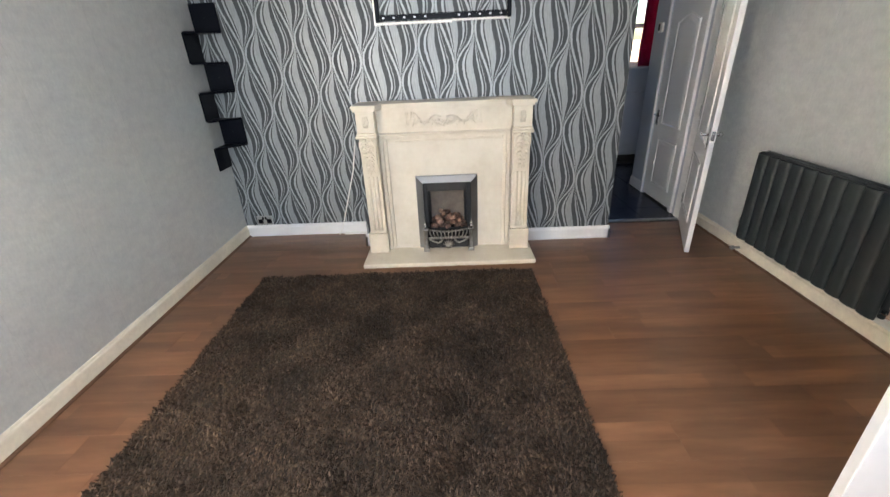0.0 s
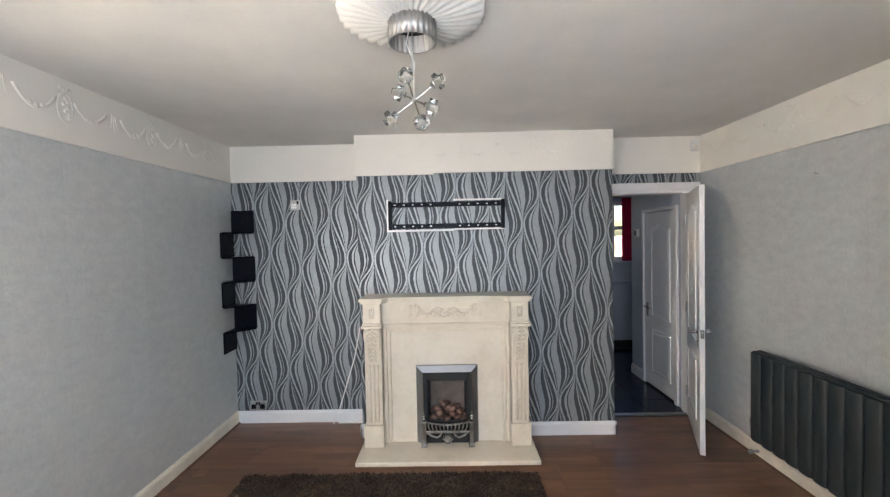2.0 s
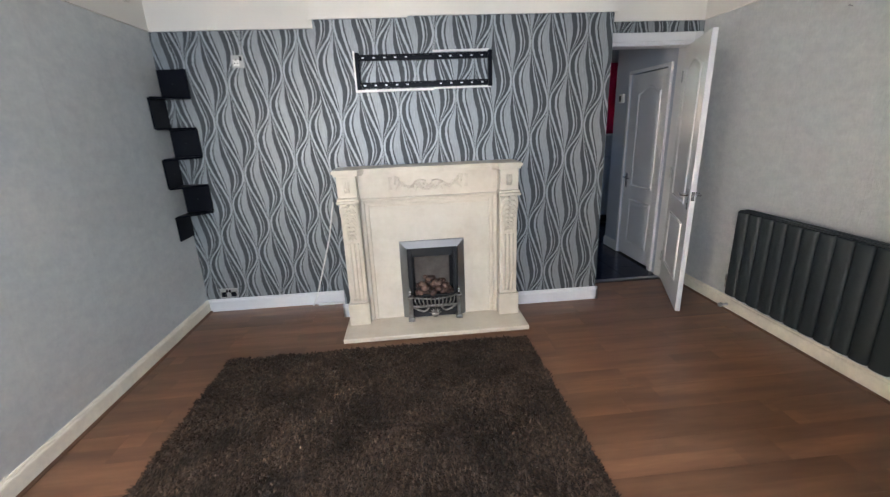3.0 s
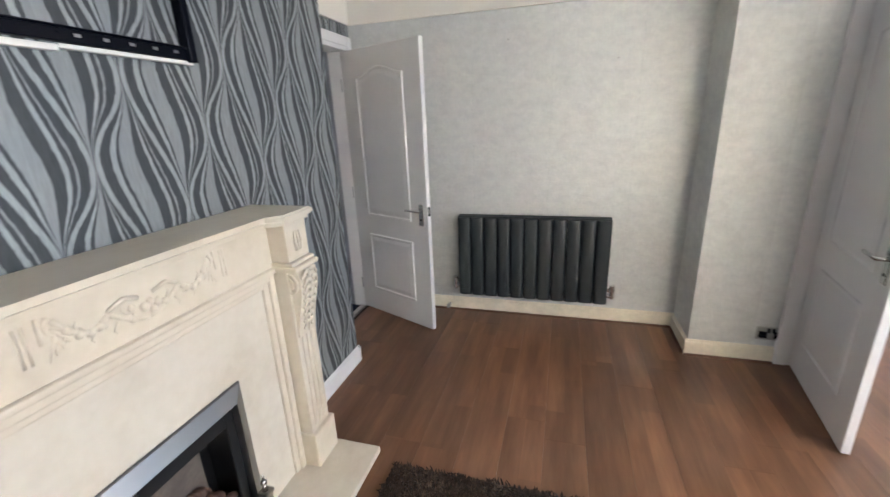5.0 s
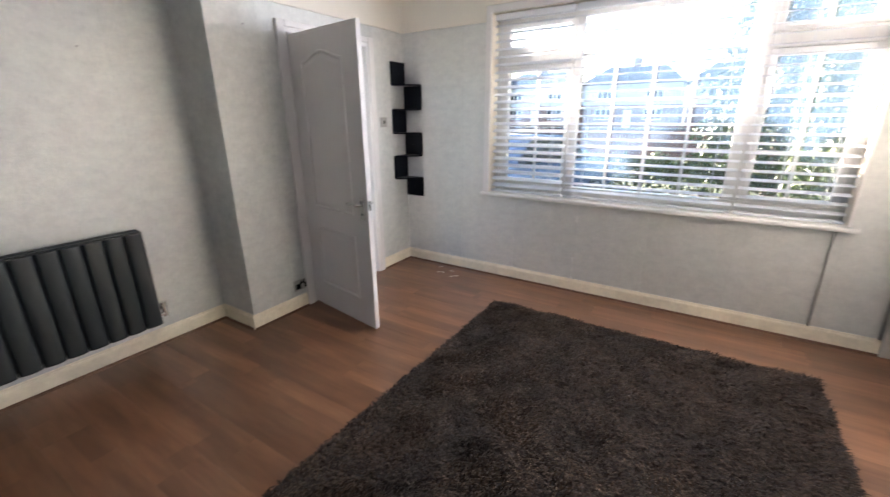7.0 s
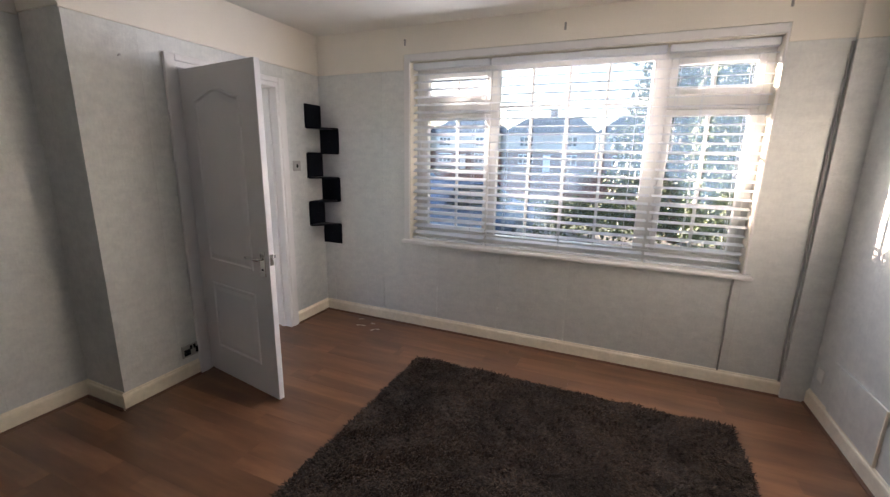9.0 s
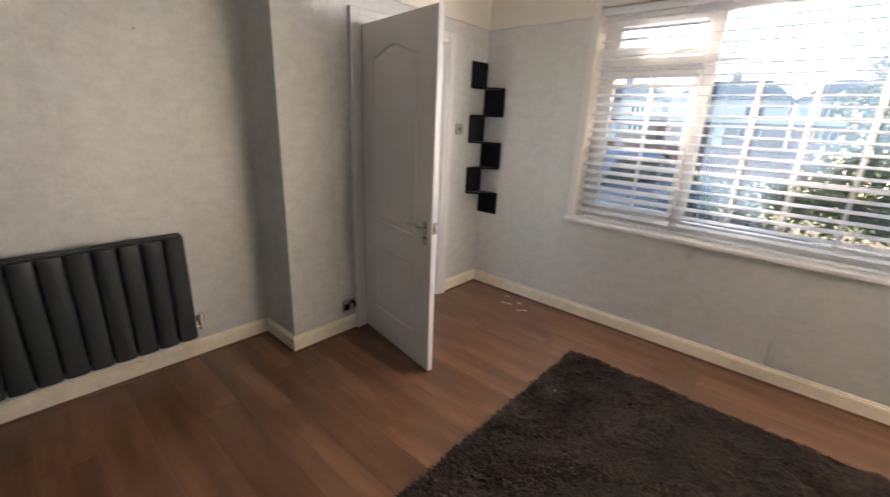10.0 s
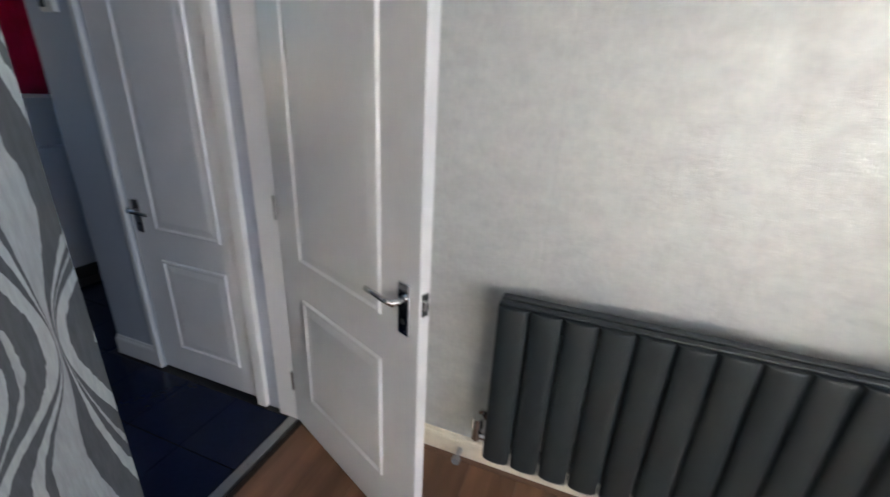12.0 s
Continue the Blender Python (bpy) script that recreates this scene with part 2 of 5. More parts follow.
M_GREY = wall_paper_plain()
M_OGEE = wall_paper_ogee()
M_WHITE = painted("white_wall_paint", (0.79, 0.75, 0.68), 0.6, 0.03, 1.5, 0.25, fine=90)
M_CEIL = painted("ceiling_paint", (0.74, 0.715, 0.665), 0.75, 0.05, 2.2, 0.3, fine=120)
M_GLOSS = painted("white_gloss_paint", (0.73, 0.72, 0.725), 0.33, 0.025, 2.0, 0.08, fine=40)
M_CREAM = painted("aged_cream_gloss", (0.80, 0.735, 0.61), 0.35, 0.09, 5.0, 0.1, fine=40)
M_UPVC = painted("white_upvc", (0.82, 0.83, 0.84), 0.3, 0.02, 2.0, 0.03)
M_SLAT = painted("white_slat_paint", (0.75, 0.79, 0.86), 0.4, 0.02, 2.0, 0.05)
M_PLANK = wood("brown_laminate", (0.105, 0.046, 0.023), (0.265, 0.130, 0.070), 0.30)
M_MARBLE = marble("cream_marble", (0.93, 0.90, 0.85))
M_PANEL = marble("pale_marble", (0.94, 0.93, 0.91))
M_RUG = rug_yarn()
M_RUGBACK = painted("rug_backing", (0.03, 0.023, 0.018), 0.9, 0.1, 8, 0.3)
M_RAD = painted("anthracite_steel", (0.020, 0.027, 0.030), 0.45, 0.06, 3.0, 0.05)
M_BLACK = painted("black_lacquer", (0.003, 0.004, 0.008), 0.30, 0.1, 5.0, 0.04)
M_IRON = painted("black_iron", (0.012, 0.012, 0.013), 0.5, 0.1, 9.0, 0.1)
M_CHROME = painted("polished_chrome", (0.72, 0.72, 0.72), 0.14, 0.03, 9.0, 0.0, 1.0)
M_DARKCHROME = painted("tarnished_chrome", (0.36, 0.34, 0.31), 0.22, 0.1, 20.0, 0.0, 1.0)
M_PLATE = painted("satin_plate", (0.44, 0.44, 0.43), 0.36, 0.05, 9.0, 0.0, 0.85)
M_SATIN = painted("satin_nickel", (0.46, 0.45, 0.43), 0.5, 0.05, 9.0, 0.0, 0.85)
M_STEEL = painted("brushed_steel", (0.42, 0.42, 0.43), 0.30, 0.02, 3.0, 0.0, 1.0)
M_TRIM = painted("dark_brushed_steel", (0.30, 0.30, 0.31), 0.42, 0.03, 3.0, 0.0, 1.0)
M_PEWTER = painted("cast_pewter", (0.30, 0.28, 0.26), 0.36, 0.15, 30.0, 0.2, 1.0)
M_FIREBACK = painted("fire_clay", (0.13, 0.105, 0.09), 0.85, 0.15, 14.0, 0.4)
M_COAL = painted("fire_pebble", (0.165, 0.095, 0.07), 0.6, 0.30, 18.0, 0.3)
_n, _l = M_COAL.node_tree.nodes, M_COAL.node_tree.links
_tone = ramp(M_COAL, _n.new("ShaderNodeObjectInfo").outputs["Random"], [(0.0, (0.35, 0.32, 0.32)), (0.6, (1.0, 0.95, 0.95)), (1.0, (1.7, 1.75, 1.8))])
_b = _n["Principled BSDF"].inputs["Base Color"]
_l.new(mixc(M_COAL, 1.0, _b.links[0].from_socket, _tone, "MULTIPLY"), _b)
M_NAVY = painted("dark_blue_tile", (0.004, 0.010, 0.036), 0.2, 0.15, 3.0, 0.05)
for _m, _v in ((M_NAVY, 0.25), (M_BLACK, 0.10)):
    _m.node_tree.nodes["Principled BSDF"].inputs["Specular IOR Level"].default_value = _v
M_RED = painted("red_curtain_cloth", (0.36, 0.006, 0.085), 0.85, 0.15, 12.0, 0.3)
M_PLASTIC = painted("white_plastic", (0.78, 0.77, 0.74), 0.4, 0.03, 4.0, 0.0)
M_GREYPLAS = painted("grey_cable_sheath", (0.28, 0.28, 0.28), 0.5, 0.05, 8.0, 0.0)
M_GLASS = clear_pane()
M_HAZY = hazy_pane()
M_FROST = frosted_pane()
M_CRYSTAL = crystal()
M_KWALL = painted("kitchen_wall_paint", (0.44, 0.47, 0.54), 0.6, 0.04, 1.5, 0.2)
M_HEARTHWOOD = painted("brown_timber_edge", (0.14, 0.07, 0.04), 0.5, 0.12, 6.0, 0.1)
M_PAPERSCRAP = painted("torn_paper", (0.7, 0.66, 0.6), 0.8, 0.08, 20.0, 0.1)


# ---- building blocks ----
def link_mesh(name, bm, material, smooth=False):
    me = bpy.data.meshes.new(name)
    bmesh.ops.recalc_face_normals(bm, faces=bm.faces[:])
    for f in bm.faces:
        f.smooth = smooth
    bm.to_mesh(me)
    bm.free()
    me.materials.append(material)
    return new(name, me)


def part(name, bm, material, parent, label="", smooth=False):
    ob = link_mesh(name, bm, material, smooth)
    if parent is not None:
        ob.parent = parent
        ob.matrix_parent_inverse = Matrix.Identity(4)
    return tagged(ob, label) if label else ob


def thing(name, m, label, category, group="", kind=""):
    ob = new(name)
    ob.empty_display_size = 0.1
    ob.matrix_basis = m
    return tagged(ob, label, category, group, kind)


def piece_of_setting(name, bm, material, label, category, smooth=False):
    return tagged(link_mesh(name, bm, material, smooth), label, category, kind="structure")


def box(bm, x0, x1, y0, y1, z0, z1, bev=0.0, seg=2):
    r = bmesh.ops.create_cube(bm, size=1.0, matrix=Matrix.LocRotScale(((x0 + x1) / 2, (y0 + y1) / 2, (z0 + z1) / 2), None, (abs(x1 - x0), abs(y1 - y0), abs(z1 - z0))))
    if bev:
        vs = set(r["verts"])
        es = [e for e in bm.edges if e.verts[0] in vs and e.verts[1] in vs]
        bmesh.ops.bevel(bm, geom=es, offset=bev, segments=seg, affect="EDGES", profile=0.5)
    return bm


def B(*args, **kw):
    return box(bmesh.new(), *args, **kw)


def cyl(bm, p0, p1, r0, r1=None, n=16):
    p0, p1 = Vector(p0), Vector(p1)
    d = p1 - p0
    m = Matrix.Translation((p0 + p1) / 2) @ d.to_track_quat("Z", "Y").to_matrix().to_4x4()
    bmesh.ops.create_cone(bm, cap_ends=True, segments=n, radius1=r0, radius2=r0 if r1 is None else r1, depth=d.length, matrix=m)
    return bm


def ball(bm, p, r, sx=1.0, sy=1.0, sz=1.0, n=10, rot=None):
    m = Matrix.Translation(p) @ (rot.to_4x4() if rot is not None else Matrix.Identity(4)) @ Matrix.Diagonal((sx, sy, sz, 1))
    bmesh.ops.create_uvsphere(bm, u_segments=n, v_segments=max(6, n * 2 // 3), radius=r, matrix=m)
    return bm


def tube(bm, pts, r, n=6, flat=1.0, taper=False):
    """A round or flattened rod along a line of points."""
    pts = [Vector(p) for p in pts]
    rings = []
    for i, p in enumerate(pts):
        d = (pts[min(i + 1, len(pts) - 1)] - pts[max(i - 1, 0)]).normalized()
        side = d.cross(Vector((0, 1, 0)))
        if side.length < 0.2:
            side = d.cross(Vector((1, 0, 0)))
        side.normalize()
        up = d.cross(side).normalized()
        rr = r * (1 - 0.75 * i / (len(pts) - 1)) if taper else r
        rings.append([bm.verts.new(p + side * rr * math.cos(2 * math.pi * k / n) + up * rr * flat * math.sin(2 * math.pi * k / n)) for k in range(n)])
    for a, b in zip(rings, rings[1:]):
        for k in range(n):
            bm.faces.new((a[k], a[(k + 1) % n], b[(k + 1) % n], b[k]))
    bm.faces.new(rings[0][::-1]), bm.faces.new(rings[-1])
    return bm


def extrude_poly(bm, pts, axis, a, b):
    """A prism: a flat outline in the other two axes, from a to b along the axis."""
    def at(p, v):
        return {"x": (v, p[0], p[1]), "y": (p[0], v, p[1]), "z": (p[0], p[1], v)}[axis]
    lo, hi = [bm.verts.new(at(p, a)) for p in pts], [bm.verts.new(at(p, b)) for p in pts]
    n = len(pts)
    for k in range(n):
        bm.faces.new((lo[k], lo[(k + 1) % n], hi[(k + 1) % n], hi[k]))
    bm.faces.new(lo[::-1]), bm.faces.new(hi)
    return bm


def rings_relief(bm, outline, steps, y, sign):
    """Nested rings inside an outline in x and z: steps of (inset, height), standing on the plane y, then a flat field."""
    n = len(outline)
    pts = [Vector((p[0], p[1])) for p in outline]
    area = sum(pts[i].x * pts[(i + 1) % n].y - pts[(i + 1) % n].x * pts[i].y for i in range(n))
    turn = 1 if area > 0 else -1
    norm = []
    for i in range(n):
        a, b = (pts[i] - pts[i - 1]).normalized(), (pts[(i + 1) % n] - pts[i]).normalized()
        na, nb = Vector((-a.y, a.x)) * turn, Vector((-b.y, b.x)) * turn
        s = (na + nb)
        norm.append(s / max(0.35, 1 + na.dot(nb)))
    last = None
    for ins, h in steps:
        ring = [bm.verts.new((p.x + q.x * ins, y + sign * h, p.y + q.y * ins)) for p, q in zip(pts, norm)]
        if last:
            for k in range(n):
                bm.faces.new((last[k], last[(k + 1) % n], ring[(k + 1) % n], ring[k]))
        last = ring
    bm.faces.new(last)
    return bm


# ---- the room's shell ----
XL, XP, XA, YB, YC, ZC, ZR, YP = -1.545, 2.26, 2.63, 4.21, 3.905, 2.487, 2.18, 1.85
BX0, BX1 = -0.345, 1.735                      # chimney breast
WX0, WX1, WZ0, WZ1 = -1.09, 1.34, 0.77, 2.23  # window opening
DB0, DB1 = 0.50, 1.315                        # hall door opening, along y
DA0, DA1 = 1.765, 2.545                       # kitchen door opening, along x

floor = piece_of_setting("floor", B(XL, XA + 0.1, -0.05, YB + 0.03, -0.12, -0.011), M_RUGBACK, "dark brown laminate plank floor", "floor")
piece_of_setting("ceiling", B(XL - 0.15, XA + 0.12, -0.28, YB + 0.12, ZC, ZC + 0.12), M_CEIL, "off-white painted flat ceiling", "ceiling")
piece_of_setting("wall_left", B(XL - 0.15, XL, -0.28, YB + 0.12, -0.12, ZC), M_GREY, "pale grey textured vinyl papered wall", "wall")
bm = bmesh.new()
box(bm, XL, WX0, -0.28, 0, -0.12, ZC), box(bm, WX1, XP + 0.14, -0.28, 0, -0.12, ZC)
box(bm, WX0, WX1, -0.28, 0, -0.12, WZ0), box(bm, WX0, WX1, -0.28, 0, WZ1, ZC)
window_wall = piece_of_setting("wall_window", bm, M_GREY, "grey papered wall with a wide window", "wall")
for sx_, z0, z1 in ((2.147, 0.11, 0.33), (1.607, 0.11, 0.42), (1.067, 0.11, 0.40), (0.527, 0.11, 0.30), (0.520, 0.62, 0.76), (-0.013, 0.11, 0.28)):
    bm = bmesh.new()
    lip = [[bm.verts.new((sx_ + o, y, z0 + (z1 - z0) * k / 6)) for o, y in ((0.012, 0.0004), (0.006, 0.0012 + 0.001 * (1 - k / 6)), (0.0, 0.002 + 0.004 * (1 - k / 6) ** 2))] for k in range(7)]
    for a, b in zip(lip, lip[1:]):
        for k in (0, 1):
            bm.faces.new((a[k], a[k + 1], b[k + 1], b[k]))
    bmesh.ops.solidify(bm, geom=bm.faces[:], thickness=0.0006)
    part("lifted_seam", bm, M_GREY, window_wall, "paper edge lifting at the seam", True)
bm = bmesh.new()
box(bm, XP, XP + 0.14, 0, DB0, -0.12, ZC), box(bm, XP, XP + 0.14, DB1, YP, -0.12, ZC), box(bm, XP, XP + 0.14, DB0, DB1, 2.03, ZC)
box(bm, XP + 0.14, XA + 0.12, YP - 0.14, YP, -0.12, ZC)
piece_of_setting("wall_right", bm, M_GREY, "grey papered wall with the hall doorway", "wall")
piece_of_setting("wall_alcove", B(XA, XA + 0.12, YP, YB, -0.12, ZC), M_GREY, "grey silvery papered wall behind the radiator", "wall")
bm = bmesh.new()
box(bm, XL, DA0, YB, YB + 0.12, -0.12, ZC), box(bm, DA1, XA + 0.12, YB, YB + 0.12, -0.12, ZC), box(bm, DA0, DA1, YB, YB + 0.12, 2.02, ZC)
piece_of_setting("wall_back", bm, M_OGEE, "charcoal and silver leaf patterned papered wall", "wall")
piece_of_setting("chimney_breast", B(BX0, BX1, YC, YB, -0.012, ZC), M_OGEE, "chimney breast in charcoal and silver leaf paper", "wall")


def frieze(boxes, label):
    bm = bmesh.new()
    for b in boxes:
        box(bm, *b)
    return piece_of_setting("frieze", bm, M_WHITE, label, "frieze")


T = 0.009
FRIEZE = "white painted frieze band with embossed swags"
fr_left = frieze([(XL, XL + T, 0, YB, ZR, ZC), (XL, XL + 0.016, 0, YB, ZR - 0.012, ZR + 0.004)], FRIEZE)
frieze([(XL + T, BX0 - T, YB - T, YB, ZR, ZC), (XL + T, BX0 - T, YB - 0.014, YB, ZR - 0.012, ZR)], "plain white painted frieze band in the alcove")
fr_breast = frieze([(BX0 - T, BX1 + T, YC - T, YC, ZR - 0.006, ZC), (BX0 - T, BX0, YC, YB, ZR - 0.006, ZC), (BX1, BX1 + T, YC, YB, ZR - 0.006, ZC),
                    (BX0 - 0.014, 0.288, YC - 0.016, YC, ZR - 0.022, ZR + 0.006), (0.288, BX1 + 0.014, YC - 0.014, YC, ZR - 0.012, ZR + 0.006)], FRIEZE)
frieze([(BX1 + T, XA - T, YB - T, YB, ZR, ZC), (BX1 + T, XA - T, YB - 0.014, YB, ZR - 0.012, ZR)], "plain white painted frieze band over the kitchen door")
fr_right = frieze([(XA - T, XA, YP + T, YB, ZR, ZC), (XA - 0.016, XA, YP + T, YB - T, ZR - 0.012, ZR + 0.004)], FRIEZE)
frieze([(XP - T, XA - T, YP, YP + T, ZR, ZC), (XP - T, XP, 0, YP, ZR, ZC), (XP - 0.014, XP, T, YP + T, ZR - 0.012, ZR)], "white painted frieze band round the pier")
frieze([(XL + T, WX0 - 0.013, 0, T, ZR, ZC), (WX1 + 0.055, XP - T, 0, T, ZR, ZC), (WX0 - 0.013, WX1 + 0.055, 0, T, WZ1 + 0.055, ZC),
        (WX1 + 0.055, XP - T, 0, 0.014, ZR - 0.012, ZR)], "white painted frieze band above the window")


def swag_band(parent, place, length, first, period=0.605, sunk=0.0055):
    """Low plaster relief: oval medallions and tassels joined by hanging garlands. place maps (along, out, up)."""
    bm = bmesh.new()
    put = place

    def place(a, o, u):
        return put(a, o - sunk, u)
    k, s = 0, first
    while s < length:
        if s > 0.1 and s < length - 0.1:
            if k % 2 == 0:
                tube(bm, [place(s + 0.042 * math.cos(a * math.pi / 12), 0.003, 2.345 + 0.075 * math.sin(a * math.pi / 12)) for a in range(25)], 0.006, 5)
                for j in range(7):
                    ball(bm, place(s + random.uniform(-0.02, 0.02), 0.002, 2.345 + (j - 3) * 0.016), 0.012, n=6)
                for j in (-1, 1):
                    tube(bm, [place(s + j * 0.02 * q, 0.003, 2.425 + 0.018 * math.sin(q * 1.5)) for q in (0, 0.5, 1, 1.6)], 0.008, 5)
            else:
                for j in (-1, 0, 1):
                    tube(bm, [place(s + j * (0.006 + 0.02 * q), 0.003, 2.40 - 0.12 * q * (1 - 0.25 * abs(j))) for q in (0, 0.33, 0.66, 1)], 0.010, 5, taper=True)
        nxt = s + period / 2
        if s > 0.05 and nxt < length - 0.05:
            tube(bm, [place(s + 0.05 + (period / 2 - 0.1) * q, 0.002, 2.385 - 0.29 * q * (1 - q) * (1.15 if k % 2 else 1.0)) for q in [i / 12 for i in range(13)]], 0.010, 5)
            for q in (0.35, 0.5, 0.65):
                ball(bm, place(s + 0.05 + (period / 2 - 0.1) * q, 0.003, 2.385 - 0.29 * q * (1 - q)), 0.013, n=6)
        s, k = nxt, k + 1
    return part("relief", bm, M_WHITE, parent, smooth=True)


swag_band(fr_left, lambda a, o, u: (XL + T + o, a, u), YB, 0.214)
swag_band(fr_right, lambda a, o, u: (XA - T - o, YP + a, u), YB - YP, 0.16)
swag_band(fr_breast, lambda a, o, u: (BX0 + a, YC - T - o, u), BX1 - BX0, 0.25, sunk=0.0092)


def skirting(name, x0, y0, x1, y1, material, label, bead=True):
    """A moulded board from one floor point to another; the room lies to the left of the way."""
    d = Vector((x1 - x0, y1 - y0, 0))
    n = Vector((-d.y, d.x, 0)).normalized()
    prof = [(0, 0.0), (0.016, 0.0), (0.016, 0.082), (0.013, 0.092), (0.008, 0.096), (0.006, 0.104), (0.003, 0.108), (0, 0.108)]

    def run(pr):
        bm = bmesh.new()
        a = [bm.verts.new(Vector((x0, y0, z)) + n * o) for o, z in pr]
        b = [bm.verts.new(Vector((x1, y1, z)) + n * o) for o, z in pr]
        m = len(pr)
        for k in range(m):
            bm.faces.new((a[k], a[(k + 1) % m], b[(k + 1) % m], b[k]))
        bm.faces.new(a[::-1]), bm.faces.new(b)
        return bm
    ob = piece_of_setting(name, run(prof), material, label, "skirting board")
    if bead:
        part("bead", run([(0.016, 0.0), (0.030, 0.0), (0.028, 0.006), (0.022, 0.011), (0.016, 0.013)]), M_HEARTHWOOD, ob, "brown quadrant bead")
    return ob


CREAM_SK, WHITE_SK = "aged cream gloss skirting board", "white gloss skirting board"
skirting("baseboard", XL, YB, XL, 0, M_CREAM, CREAM_SK)
skirting("baseboard", XL, 0, XP, 0, M_CREAM, CREAM_SK)
skirting("baseboard", XP, 0, XP, DB0 - 0.07, M_CREAM, CREAM_SK)
skirting("baseboard", XP, DB1 + 0.07, XP, YP + 0.016, M_CREAM, CREAM_SK)
skirting("baseboard", XP, YP, XA, YP, M_CREAM, CREAM_SK)
skirting("baseboard", XA, YP, XA, YB, M_CREAM, CREAM_SK)
skirting("baseboard", BX0, YB, XL, YB, M_GLOSS, WHITE_SK, False)
skirting("baseboard", BX0, YC - 0.016, BX0, YB, M_GLOSS, WHITE_SK, False)
skirting("baseboard", -0.285, YC, BX0 - 0.016, YC, M_GLOSS, WHITE_SK, False)
skirting("baseboard", BX1 + 0.016, YC, 1.03, YC, M_GLOSS, WHITE_SK, False)
skirting("baseboard", BX1, YB, BX1, YC - 0.016, M_GLOSS, WHITE_SK, False)


def door_frame(label, boxes):
    bm = bmesh.new()
    for b in boxes:
        box(bm, *b, bev=0.004, seg=1)
    return piece_of_setting("door_frame", bm, M_GLOSS, label, "door frame")


door_frame("white gloss door frame of the hall doorway", [
    (XP - 0.018, XP + 0.15, DB0 - 0.004, DB0 + 0.022, 0, 2.0), (XP - 0.018, XP + 0.15, DB1 - 0.022, DB1 + 0.004, 0, 2.0),
    (XP - 0.018, XP + 0.15, DB0 - 0.004, DB1 + 0.004, 2.0, 2.034),
    (XP - 0.024, XP + 0.001, DB0 - 0.068, DB0 - 0.002, 0, 2.074), (XP - 0.024, XP + 0.001, DB1 + 0.002, DB1 + 0.068, 0, 2.074),
    (XP - 0.024, XP + 0.001, DB0 - 0.002, DB1 + 0.002, 2.034, 2.074), (XP + 0.05, XP + 0.09, DB0 + 0.022, DB0 + 0.036, 0, 2.0)])
door_frame("white gloss door frame of the kitchen doorway", [
    (DA1 - 0.024, DA1 + 0.004, YB - 0.02, YB + 0.13, 0, 1.99), (DA0 - 0.004, DA0 + 0.022, YB - 0.02, YB + 0.13, 0, 1.99),
    (DA0 - 0.004, DA1 + 0.004, YB - 0.02, YB + 0.13, 1.99, 2.024),
    (DA1 + 0.003, DA1 + 0.070, YB - 0.024, YB + 0.001, 0, 2.085), (BX1 + 0.002, DA1 + 0.003, YB - 0.024, YB + 0.001, 2.018, 2.085)])
piece_of_setting("threshold", B(DA0 + 0.02, DA1 - 0.02, YB + 0.03, YB + 0.075, -0.012, 0.006, bev=0.003), M_STEEL, "grey metal threshold strip", "threshold")


